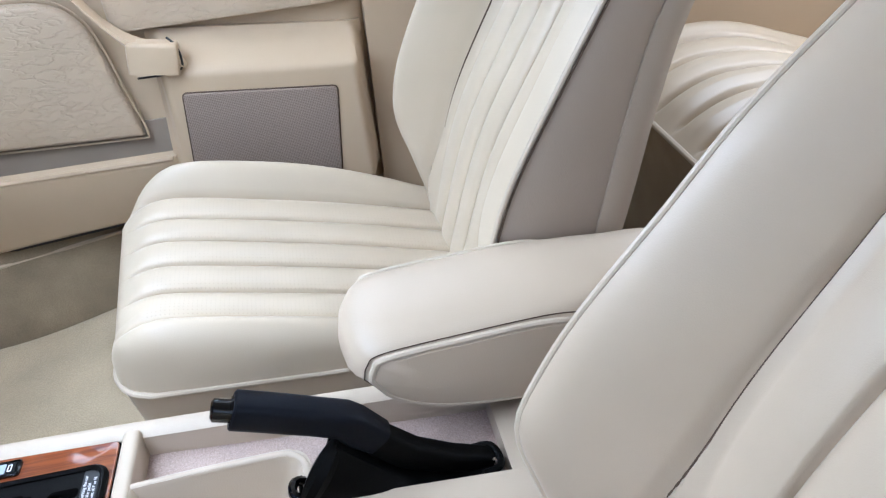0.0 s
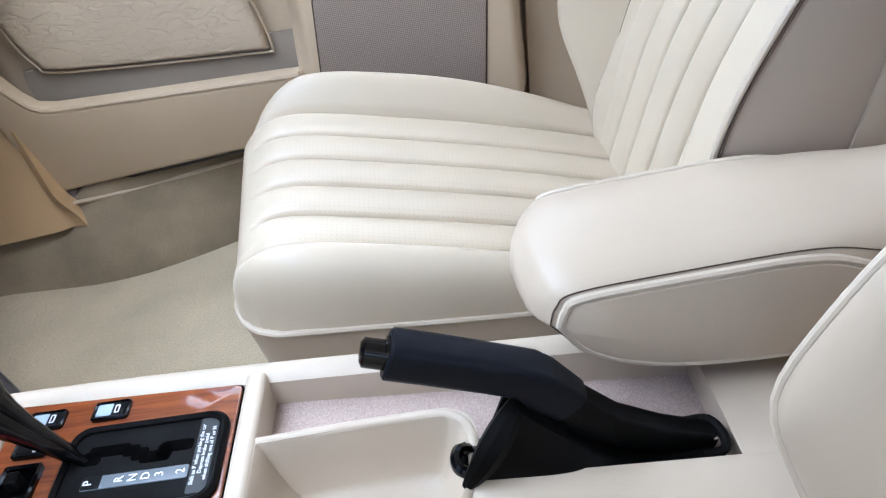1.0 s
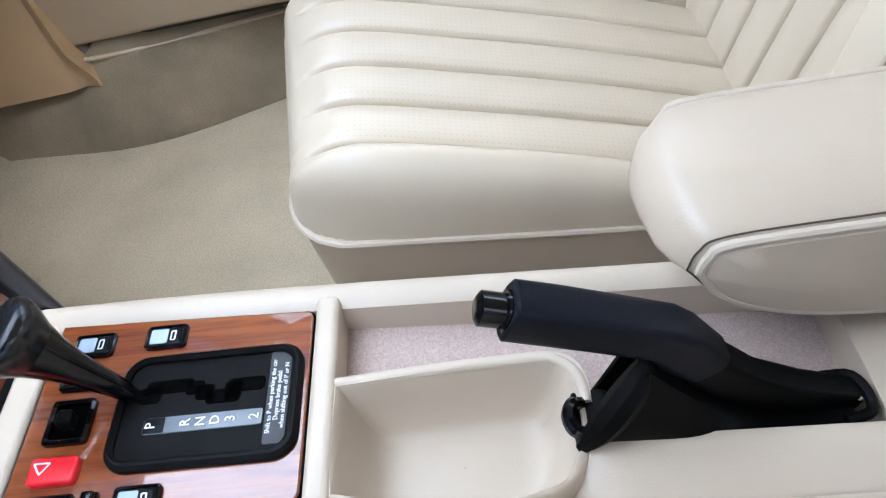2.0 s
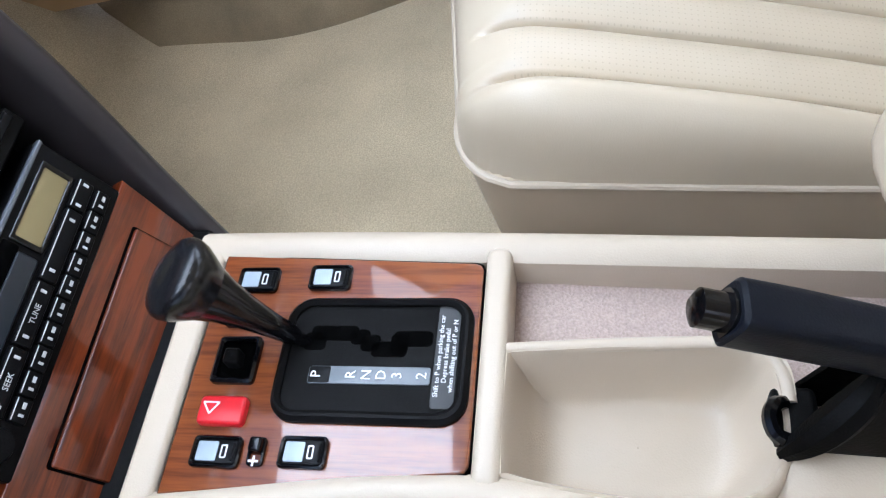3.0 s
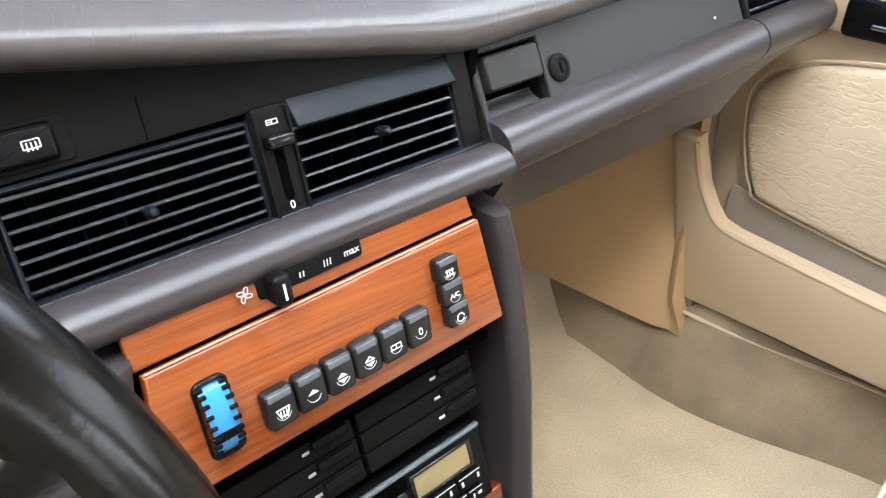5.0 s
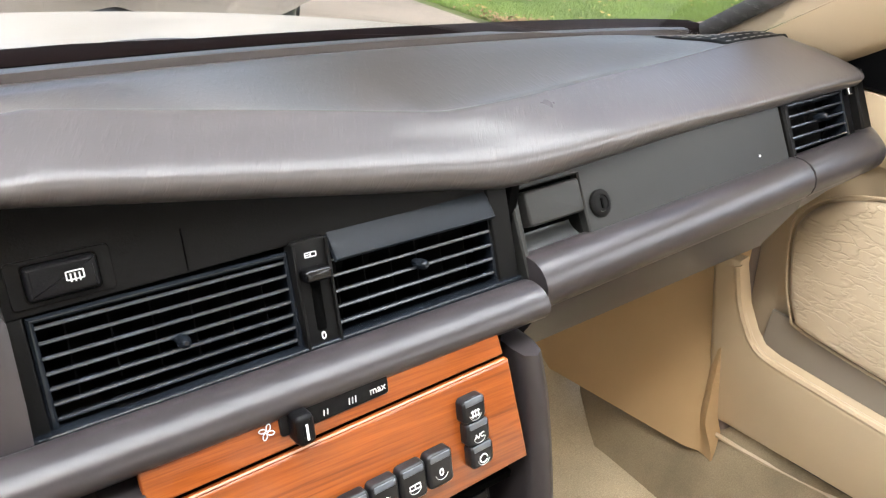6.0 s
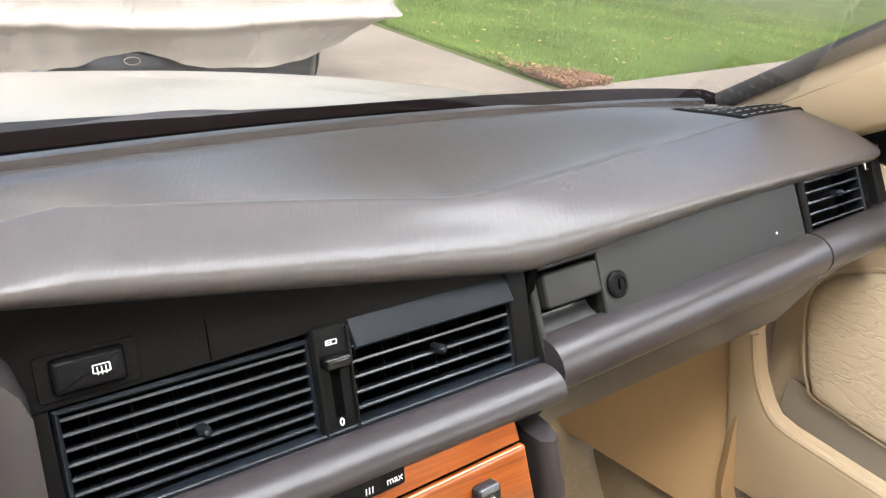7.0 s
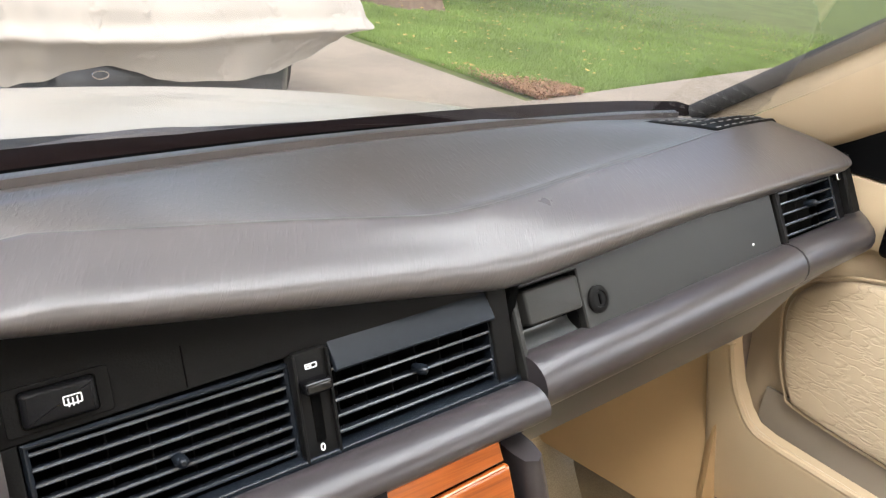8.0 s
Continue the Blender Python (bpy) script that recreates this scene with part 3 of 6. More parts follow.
part("pull_handle", loft([[p + Vector((a, b * 0.6, -b * 0.2 + c)) for a, b, c in ((0.030, -0.020, -0.020), (0.006, -0.019, -0.0215), (0.0, -0.014, -0.017), (-0.003, 0.0, 0.0), (0.0, 0.014, 0.017), (0.006, 0.019, 0.0215), (0.030, 0.020, 0.021))]
                          for p in spline(HANDLE, 26)]), TRIM, door, "diagonal beige pull handle", angle=50)
part("handle_cap", box(0.030, 0.070, 0.044, pose(0.636, -0.022, 0.425, 10, 0, 0), 0.006), TRIM, door)
# Black line for the shadow round the end of the handle cap.
part("handle_shadow", tube(spline([(0.637, -0.046, 0.449), (0.633, -0.0565, 0.436), (0.631, -0.0590, 0.418), (0.631, -0.0545, 0.4035), (0.632, -0.03, 0.3985), (0.634, 0.008, 0.398)], 24), 0.0016, 6), SEAL, door)
# Black tube drawn for the shadow line below the map pocket.
part("lower_shadow", tube([(0.700, -0.30, 0.158), (0.699, -0.02, 0.152), (0.698, 0.20, 0.136), (0.697, 0.40, 0.122)], 0.007, 8), SEAL, door, "black line for the shadow under the door")
# dark opener plate
part("opener_plate", plate(rounded(0.10, 0.042, 0.008), 0.008, basis((0.681, 0.262, 0.553), (0, -1, 0.04), (0, 0, 1)), 0.003), GLOSS, door, "gloss black door opener plate")
part("opener_lever", box(0.05, 0.006, 0.006, basis((0.671, 0.255, 0.548), (0, -1, 0.04), (0, 0, 1)), 0.002), CHROME, door)

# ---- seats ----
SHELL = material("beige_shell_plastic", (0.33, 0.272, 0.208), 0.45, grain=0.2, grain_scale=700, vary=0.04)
PLEATS = (-0.136, -0.0825, -0.0275, 0.0275, 0.0825, 0.139)


def steps(rows, x):
    """A smooth curve through rows of (x, value), level beyond its ends."""
    if x <= rows[0][0]:
        return rows[0][1]
    for i in range(len(rows) - 1):
        x1, v1 = rows[i + 1]
        x0, v0 = rows[i]
        if x <= x1:
            h = x1 - x0
            d = (v1 - v0) / h
            d0 = d if i == 0 else 0.5 * (d + (v0 - rows[i - 1][1]) / (x0 - rows[i - 1][0]))
            d1 = d if i + 2 >= len(rows) else 0.5 * (d + (rows[i + 2][1] - v1) / (rows[i + 2][0] - x1))
            t = (x - x0) / h
            return v0 * (1 + 2 * t) * (1 - t) ** 2 + d0 * h * t * (1 - t) ** 2 + v1 * t * t * (3 - 2 * t) + d1 * h * t * t * (t - 1)
    return rows[-1][1]


def pleat_dent(x):
    """Depth of the stitched creases, sharp on one side and soft on the other, as the pleats overlap."""
    best = 0.0
    for p in PLEATS:
        d = x - p
        best = max(best, math.exp(-(d / 0.0026) ** 4) + 0.34 * math.exp(-(d / (0.011 if d < 0 else 0.007)) ** 2))
    return best


def puff(x):
    """Each pleat is filled and rounded between its creases."""
    for a, b in zip(PLEATS, PLEATS[1:]):
        if a <= x <= b:
            t = (x - a) / (b - a)
            return (4 * t * (1 - t)) ** 0.6
    return 0.0


SIT = ((-0.44, 0.165), (-0.38, 0.186), (-0.25, 0.226), (-0.13, 0.257), (-0.03, 0.279), (0.05, 0.284))
SIT_BOLSTER = ((-0.42, 0.016), (-0.36, 0.028), (-0.30, 0.041), (-0.22, 0.052), (-0.13, 0.054), (-0.05, 0.048), (0.0, 0.036), (0.05, 0.024))


def cushion(u, v):
    """Top of the cushion, wrapping over the rim: u across, v from the back to the front rim."""
    s = 2 * u - 1
    x = 0.186 * s * (1 - 0.03 * (1 - v))
    c = min(max((abs(x) - 0.118) / 0.069, 0.0), 0.9999)
    front = 0.040 + 0.022 * x / 0.186 * (1 - c) - 0.068 * (1 - math.sqrt(1 - c * c))
    back = -0.44
    y = back + (front - back) * v
    deep = 1.0 if s > 0 else 0.52
    bol = steps(SIT_BOLSTER, y) * deep * smooth(0.132, 0.166, abs(x))
    z = steps(SIT, y) + bol
    inside = 1 - smooth(0.139, 0.146, abs(x))
    fade = 1 - smooth(0.895, 0.955, v)
    z += inside * fade * 0.0075 * puff(x) - (1 - smooth(0.142, 0.156, abs(x))) * fade * 0.0085 * pleat_dent(x)
    roll = min(max((v - 0.845) / 0.155, 0.0), 1.0)
    side = min(max((abs(s) - 0.80) / 0.20, 0.0), 1.0)
    e = min((roll ** 2.6 + side ** 2.6) ** (1 / 2.6), 1.0)
    low = steps(((-0.44, 0.188), (-0.24, 0.200), (-0.06, 0.217), (0.04, 0.226)), y)
    z += (low - z) * (1 - math.sqrt(max(1 - e ** 2.3, 0.0)))
    swell = 0.008 * math.sin(math.pi * e ** 1.5)
    return Vector((x + math.copysign(swell * side, s), y + swell * roll, z))


def rim():
    """The seam at the foot of the cushion's top."""
    side = [cushion(1, k / 29) for k in range(30)]
    front = [cushion(1 - k / 59, 1) for k in range(1, 60)]
    other = [cushion(0, 1 - k / 29) for k in range(1, 30)]
    return side + front + other


LEAN = ((0.13, -0.362), (0.23, -0.388), (0.355, -0.430), (0.49, -0.504), (0.64, -0.590), (0.84, -0.700))
BACK_BOLSTER = ((0.13, 0.0), (0.20, 0.010), (0.264, 0.042), (0.332, 0.082), (0.384, 0.100), (0.437, 0.110), (0.50, 0.115), (0.62, 0.117), (0.84, 0.10))


DRIVER_BOLSTER = ((0.13, 0.02), (0.20, 0.066), (0.245, 0.097), (0.30, 0.128), (0.356, 0.126), (0.395, 0.122), (0.48, 0.104), (0.54, 0.092), (0.618, 0.065), (0.84, 0.05))


def backrest(u, v, wide=1.0, flare=None):
    """Front of the backrest: u across, v from its foot to its top; flare gives the right bolster a rise of its own, up to the seam."""
    s = 2 * u - 1
    z = 0.135 + 0.685 * v
    w = 0.196 - 0.030 * smooth(0.62, 1.0, v) - 0.030 * (1 - smooth(0.08, 0.34, v)) ** 2
    x = w * s
    right = s > 0
    crest = steps(BACK_BOLSTER, z) * (1.0 if right else 0.50)
    lip = crest * (0.72 if right else 0.86)
    a = abs(s)
    f = crest * smooth(0.64, 0.84, a)
    if a > 0.84:
        t = (a - 0.84) / 0.16
        f = crest + (lip - crest) * (1 - math.sqrt(max(1 - t * t, 0.0)))
    if flare and right:
        f = steps(flare, z) * smooth(0.64, 1.0, a) ** 0.85
    y = steps(LEAN, z) + f
    inside = 1 - smooth(0.139, 0.146, abs(x))
    fade = 1 - smooth(0.84, 0.89, v)
    d = inside * fade * 0.0075 * puff(x) - (1 - smooth(0.142, 0.154, abs(x))) * fade * 0.0085 * pleat_dent(x)
    top = smooth(0.86, 1.0, v) ** 2
    return Vector((x * wide, y + d * 0.9 - 0.055 * top, z + d * 0.4))


def wall_from(line, down, n=5, inset=0.0):
    """A skirt under a line of points."""
    secs = []
    for k in range(n):
        t = k / (n - 1)
        secs.append([p + down * t + Vector((-(p.x) * inset * t, 0, 0)) for p in line])
    return loft(secs, ring=False)


def front_seat(label, group, hide, wide=1.0, flare=None):
    """A seat about its own middle, facing forwards."""
    seat = thing("front_seat", label, "car seat", group, at=(0, 0, FLOOR))
    top = part("cushion", sheet(cushion, 300, 100), LEATHER, seat)
    top.data.materials.append(PERFORATED)
    for f in top.data.polygons:
        if abs(f.center.x) < PLEATS[-1] and f.center.y < -0.02:
            f.material_index = 1
    for x in PLEATS:
        run = [k / 60 for k in range(3, 55)]
        part("seam", tube([cushion(0.5 + x / (0.372 * (1 - 0.03 * (1 - v))), v) + Vector((0, 0, 0.0005)) for v in run], 0.0012, 6), SEAM, seat, "dark stitched pleat seam, crease shade in its colour")
    line = rim()
    part("cushion_piping", tube(line, 0.0032, 8), PIPING, seat)
    part("cushion_side", wall_from(line, Vector((0, -0.014, -0.112)), 6, 0.05), TAN, seat)
    part("seat_base", block(-0.16, 0.16, -0.42, -0.05, 0.005, 0.13, 0.01), SATIN, seat)
    for sx in (-0.14, 0.14):
        part("runner", block(sx - 0.018, sx + 0.018, -0.42, 0.0, -0.03, 0.02, 0.004), TRIM, seat, "beige covered seat runner")
    back = lambda u, v: backrest(u, v, wide, flare)
    part("backrest", sheet(back, 280, 80), hide, seat)
    for x in PLEATS:
        rows = [k / 40 for k in range(3, 34)]
        half = [back(1.0, v).x for v in rows]
        part("seam", tube([back(0.5 + x * wide / (2 * w), v) + Vector((0, 0.0005, 0.0003)) for v, w in zip(rows, half) if abs(x * wide) < w - 0.01], 0.0012, 6), SEAM, seat, "dark stitched pleat seam, crease shade in its colour")
    edge = [back(1, k / 49) for k in range(50)] + [back(1 - k / 39, 1) for k in range(1, 40)] + [back(0, 1 - k / 49) for k in range(1, 50)]
    part("backrest_piping", tube(edge, 0.0030, 8), PIPING, seat)
    # Seam beside the piping, drawn dark for the shade in its groove.
    part("piping_shadow_seam", tube([p + Vector((0.010 * p.x, -0.0046, 0)) for p in edge], 0.0011, 6), SEAM, seat)

    def rear(p):
        """Where the side panel meets the rear shell, behind a point of the seam."""
        return min(steps(((0.13, -0.455), (0.366, -0.508), (0.453, -0.527), (0.55, -0.556), (0.84, -0.73)), p.z), p.y - 0.02)

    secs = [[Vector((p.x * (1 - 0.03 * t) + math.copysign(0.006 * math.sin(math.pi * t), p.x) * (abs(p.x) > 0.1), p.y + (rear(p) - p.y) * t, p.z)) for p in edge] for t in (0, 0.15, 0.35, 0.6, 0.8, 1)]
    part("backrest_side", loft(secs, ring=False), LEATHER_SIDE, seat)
    shell = [[Vector((p.x * k, rear(p) - d, p.z - (0.012 if p.z > 0.8 else 0.0))) for p in edge] for k, d in ((0.968, -0.004), (0.985, -0.003), (0.990, 0.003), (0.990, 0.016), (0.95, 0.030), (0.80, 0.046), (0.1, 0.050))]
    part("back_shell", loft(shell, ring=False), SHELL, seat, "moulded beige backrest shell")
    return seat


s1 = front_seat("cream leather front seat with pleated centre", "front seats", LEATHER)
s1.location = (0.340, 0, FLOOR)
# The darker hide puts the weaker light on this backrest into its colour.
s2 = front_seat("cream leather driver's seat beside the console, backrest darkened for shade", "front seats", TAN, wide=1.224, flare=DRIVER_BOLSTER)
s2.location = (-0.300, -0.070, FLOOR)

# folding armrest between the seats
rest = thing("armrest", "cream leather folding armrest with piped side panels", "armrest", at=(0.085, -0.5, 0.25))
REST_SIDE = [(-0.245, 0.303), (-0.249, 0.315), (-0.261, 0.3235), (-0.33, 0.3275), (-0.41, 0.3285), (-0.452, 0.315), (-0.50, 0.295), (-0.56, 0.280), (-0.575, 0.268), (-0.55, 0.257), (-0.47, 0.249), (-0.38, 0.248), (-0.31, 0.257), (-0.265, 0.277)]
REST_PAD = [(-0.221, 0.300), (-0.227, 0.322), (-0.250, 0.337), (-0.33, 0.343), (-0.42, 0.347), (-0.47, 0.350), (-0.52, 0.351), (-0.56, 0.342), (-0.584, 0.305), (-0.56, 0.250), (-0.47, 0.240), (-0.38, 0.238), (-0.31, 0.249), (-0.258, 0.272)]


def rest_sec(x, a, k=1.0):
    """Outline at x: a blends from the flat side panel to the full pad, k shrinks it about its middle."""
    far = (x - 0.023) / 0.11
    pts = []
    for (y0, z0), (y1, z1) in zip(REST_SIDE, REST_PAD):
        lift = 0.012 * far * smooth(0.26, 0.31, z0)
        pts.append(Vector((y0 + (y1 - y0) * a, z0 + lift + (z1 - z0 - lift * 0.6) * a, 0)))
    line = spline([*pts, pts[0]], 85)[:-1]
    return [Vector((x, -0.40 + (p.x + 0.40) * (1 - (1 - k) * 0.35), 0.282 + (p.y - 0.282) * k)) for p in line]


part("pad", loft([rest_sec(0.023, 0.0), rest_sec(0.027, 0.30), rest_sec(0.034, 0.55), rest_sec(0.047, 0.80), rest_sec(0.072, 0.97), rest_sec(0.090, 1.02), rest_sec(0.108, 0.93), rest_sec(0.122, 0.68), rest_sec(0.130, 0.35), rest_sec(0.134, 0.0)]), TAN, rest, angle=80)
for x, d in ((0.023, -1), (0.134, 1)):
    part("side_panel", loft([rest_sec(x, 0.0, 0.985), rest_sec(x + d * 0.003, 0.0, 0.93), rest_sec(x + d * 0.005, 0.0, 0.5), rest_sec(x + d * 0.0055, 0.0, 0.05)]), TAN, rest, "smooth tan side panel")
    part("piping", tube(rest_sec(x, 0.0), 0.0032, 8, closed=True), PIPING, rest)
    if d < 0:
        part("piping_shadow_seam", tube(rest_sec(x - d * 0.0028, 0.26, 1.004), 0.0006, 6, closed=True), SEAM, rest)

# rear bench
bench = thing("rear_bench", "cream leather rear bench with pleated cushion", "car seat", at=(0, -1.1, FLOOR))


BENCH_LINES = (0.25, 0.315, 0.38, 0.445, 0.51, 0.575)


def bench_top(u, v):
    """Top of the bench cushion, rounded over its front; it falls away to the rear."""
    s = 2 * u - 1
    x = 0.66 * s
    y = -1.28 + 0.595 * v
    z = 0.270 + 0.075 * smooth(0.25, 0.75, v) + 0.018 * smooth(0.57, 0.61, abs(x)) - 0.02 * smooth(0.90, 1.0, abs(s)) - 0.052 * max(0.0, (v - 0.80) / 0.20) ** 2
    inside = smooth(0.235, 0.25, abs(x)) * (1 - smooth(0.575, 0.59, abs(x))) * (1 - smooth(0.95, 0.99, v))
    d = min(abs(abs(x) - k) for k in BENCH_LINES)
    z += inside * (0.007 * min(d / 0.0325, 1.0) ** 0.6 - 0.012 * math.exp(-(d / 0.0045) ** 2))
    return Vector((x, y, z))


part("cushion", sheet(bench_top, 480, 60), LEATHER, bench)
for side in (-1, 1):
    for x in BENCH_LINES:
        part("seam", tube([bench_top(0.5 + side * x / 1.32, 0.05 + 0.91 * j / 30) + Vector((0, 0, 0.0005)) for j in range(31)], 0.0022, 6), SEAM, bench, "dark stitched pleat seam, crease shade in its colour")
part("cushion_piping", tube([bench_top(k / 60, 1.0) for k in range(61)], 0.004, 8), PIPING, bench)
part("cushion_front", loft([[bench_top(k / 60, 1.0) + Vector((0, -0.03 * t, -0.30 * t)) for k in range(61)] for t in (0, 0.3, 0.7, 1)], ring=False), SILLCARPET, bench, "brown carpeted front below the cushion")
part("backrest", sheet(lambda u, v: Vector((-0.62 + 1.24 * u, -1.27 - 0.24 * v + 0.02 * math.cos(u * 6.28 * 2), 0.22 + 0.45 * v)), 60, 20, 0.05), LEATHER, bench)


# ---- centre console ----
console = thing("centre_console", "cream plastic centre console with wood switch plate and open trays", "console", at=(0, -0.1, 0.0))
CZ = 0.250
# side walls and rims: the right rim runs the whole length, the left one dips beside the tray


def rail(x0, x1, z0, z1, y0=-0.52, y1=0.19, w=0.012, wide=0.0):
    """One flank of the console: a rounded rim over a wall that falls to the tunnel."""
    secs = []
    for k in range(24):
        t = k / 23
        y = y0 + (y1 - y0) * t
        x, z = x0 + (x1 - x0) * t, z0 + (z1 - z0) * smooth(0, 1, t)
        s = 1 if x > 0 else -1
        prof = [(-w, -0.055), (-w, -0.004), (-w * 0.6, 0.0), (0, 0.0015), (w * 0.55, 0.0), (w, -0.005), (w * 1.15, -0.02), (w * 1.6 + wide, -0.25)]
        secs.append([(x + s * a, y, z + b) for a, b in prof])
    return loft(secs)


part("right_flank", rail(0.083, 0.086, 0.222, 0.254), CONSOLE, console)


def left_rail():
    """The driver's flank: it follows the tapering wood plate, then widens beside the tray."""
    secs = []
    for k in range(40):
        y = -0.52 + 0.71 * k / 39
        x = steps(((-0.52, -0.090), (-0.20, -0.088), (-0.12, -0.0845), (-0.06, -0.0785), (0.0, -0.0735), (0.19, -0.0935)), y)
        z = steps(((-0.52, 0.215), (-0.20, 0.236), (-0.02, 0.2515), (0.19, 0.254)), y)
        prof = [(-0.010, -0.055), (-0.010, -0.004), (-0.006, 0.0), (0, 0.0015), (0.006, 0.0), (0.011, -0.005), (0.013, -0.02), (0.019, -0.25)]
        secs.append([(x - a, y, z + b) for a, b in prof])
    return loft(secs)


part("left_flank", left_rail(), CONSOLE, console)
# bars across: ahead of the plate, behind it
part("front_bar", block(-0.092, 0.088, 0.171, 0.192, 0.20, 0.2535, 0.004), CONSOLE, console)
part("rear_bar", block(-0.072, 0.080, -0.0245, -0.0085, 0.19, 0.2525, 0.005), CONSOLE, console)
# felt-lined right-hand bay, long, beside the brake lever; it falls to the rear
BAY = basis((0, -0.022, 0.214), (1, 0, 0), (0, 1, 0.10))
part("bay_floor", plate([(0.020, 0.0), (0.020, -0.150), (-0.002, -0.170), (-0.012, -0.340), (0.078, -0.340), (0.076, 0.0)][::-1], 0.006, BAY, 0.001), TRAYMAT, console, "grey-pink felt lining")
part("bay_end", loft([[(-0.03, y, 0.16), (-0.03, y, z), (0.079, y, z), (0.079, y, 0.16)] for y, z in ((-0.353, 0.180), (-0.356, 0.200), (-0.361, 0.212), (-0.366, 0.2165), (-0.372, 0.217))]), CONSOLE, console)


# moulded coin tray on the driver's side
TRAY_EDGE = [(0.008, -0.026), (0.0135, -0.090), (0.0155, -0.150), (0.009, -0.1665), (-0.004, -0.171), (-0.030, -0.1715), (-0.050, -0.166), (-0.066, -0.152), (-0.073, -0.115), (-0.069, -0.066), (-0.063, -0.030), (-0.056, -0.0245), (0.002, -0.0245)]


def tray_line():
    pts = [Vector((*p, 0)) for p in TRAY_EDGE]
    return [(p.x, p.y) for p in spline([*pts, pts[0]], 97)][:-1]


def tray_rings():
    """A dished tray: its wall falls from the rim with a soft foot to a nearly flat floor."""
    mid = Vector((-0.027, -0.098))
    rings = []
    for k, d in ((1.10, 0.090), (1.095, 0.030), (1.085, 0.011), (1.065, 0.004), (1.03, 0.0015), (1.0, 0.0008), (0.98, 0.003), (0.95, 0.011), (0.90, 0.025), (0.835, 0.040), (0.77, 0.0495), (0.70, 0.0545), (0.62, 0.0565), (0.5, 0.0575), (0.25, 0.058), (0.005, 0.058)):
        rings.append([(*(mid + (Vector(p) - mid) * k), 0.2515 + 0.055 * p[1] * k - d) for p in tray_line()])
    return rings


part("coin_tray", loft(tray_rings(), caps=False), CONSOLE, console, "smooth dished cream tray")
ridge = [(0.011, -0.020), (0.0165, -0.090), (0.0190, -0.150), (0.0160, -0.1625), (0.009, -0.1705), (-0.002, -0.1750), (-0.016, -0.1755)]
line = spline([(x, y, 0.2468 + 0.045 * y) for x, y in ridge], 40)
part("tray_divider", tube(line, 0.0042, 10), CONSOLE, console)
part("divider_wall", loft([[(p.x + 0.0040 * d, p.y - 0.0036 * d * smooth(-0.15, -0.17, p.y), z if d else p.z) for p in line] for z, d in ((0.250, 0.0), (0.242, 1.0), (0.17, 1.2))], ring=False), CONSOLE, console)
# raised housing for the brake lever, from the tray to the rear
secs = []
for k in range(9):
    f = k / 9
    y, w = -0.138 - 0.0355 * f, f * f
    ahead = [(-0.094, 0.0), (-0.0925, 0.188), (-0.0915, 0.203), (-0.089, 0.213), (-0.085, 0.218), (-0.082, 0.219), (-0.080, 0.219), (-0.080, 0.18)]
    behind = [(-0.094, 0.0), (-0.0905, 0.201), (-0.0824, 0.223), (-0.054, 0.2375), (-0.046, 0.2405), (-0.039, 0.2390), (-0.0365, 0.2345), (-0.0365, 0.181)]
    secs.append([(a[0] + (b[0] - a[0]) * w, y, a[1] + (b[1] - a[1]) * w) for a, b in zip(ahead, behind)])
for k in range(16):
    t = k / 15
    y = -0.1735 - 0.300 * t
    z = 0.2410 - 0.026 * t
    e = 0.012 * (1 - smooth(0.0, 0.10, t))
    secs.append([(-0.094, y, 0.0), (-0.0905, y, z - 0.040), (-0.086 + e * 0.3, y, z - 0.018), (-0.066 + e, y, z - 0.0035), (-0.046, y, z), (-0.039, y, z - 0.0015), (-0.0365, y, z - 0.006), (-0.0365, y, z - 0.06)])
part("brake_housing", loft(secs), CONSOLE, console)
part("rear_deck", loft([[(-0.085, y, 0.0), (-0.085, y, z), (0.0, y, z + 0.002), (0.085, y, z), (0.085, y, 0.0)] for y, z in ((-0.352, 0.217), (-0.40, 0.217), (-0.50, 0.205), (-0.62, 0.17))]), CONSOLE, console)
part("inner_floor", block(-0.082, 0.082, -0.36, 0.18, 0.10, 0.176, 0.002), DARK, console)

# wood switch plate
PLATE = basis((0, 0.08, CZ - 0.001), (1, 0, 0), (0, 1, 0.012))
outline = [(-0.0645, -0.082), (-0.0635, -0.0855), (-0.060, -0.0875), (0.0635, -0.0875), (0.0670, -0.0858), (0.0685, -0.082), (0.0765, 0.088), (-0.0830, 0.088)]
part("plate_joint", plate([(x * 1.018, y * 1.012) for x, y in outline], 0.0012, PLATE, 0.0003), DARK, console, "dark joint round the wood plate")
part("wood_plate", plate(outline, 0.003, PLATE, 0.0012), WOOD_PLATE, console, "glossy zebrano wood switch plate")

# selector gate
GX, GY = 0.004, -0.024
gate = part("gate_frame", ringplate(rounded(0.081, 0.117, 0.016, 6, GX - 0.003, GY - 0.002), rounded(0.069, 0.105, 0.011, 6, GX - 0.002, GY - 0.001), 0.0065, PLATE, 0.0025, z0=0.002), SATIN, console, "satin black selector frame")
part("gate_plate", plate(rounded(0.072, 0.108, 0.011, 6, GX, GY), 0.0025, PLATE, 0.0004, z0=0.0015), SATIN, gate)


slot = [(0.0125, 0.0125, 0.012, 0.014), (0.0180, 0.001, 0.010, 0.030), (0.0155, -0.0155, 0.010, 0.012), (0.0115, -0.0225, 0.011, 0.012), (0.0075, -0.0345, 0.010, 0.022), (0.0110, -0.0405, 0.013, 0.011), (0.0145, -0.0485, 0.010, 0.024)]
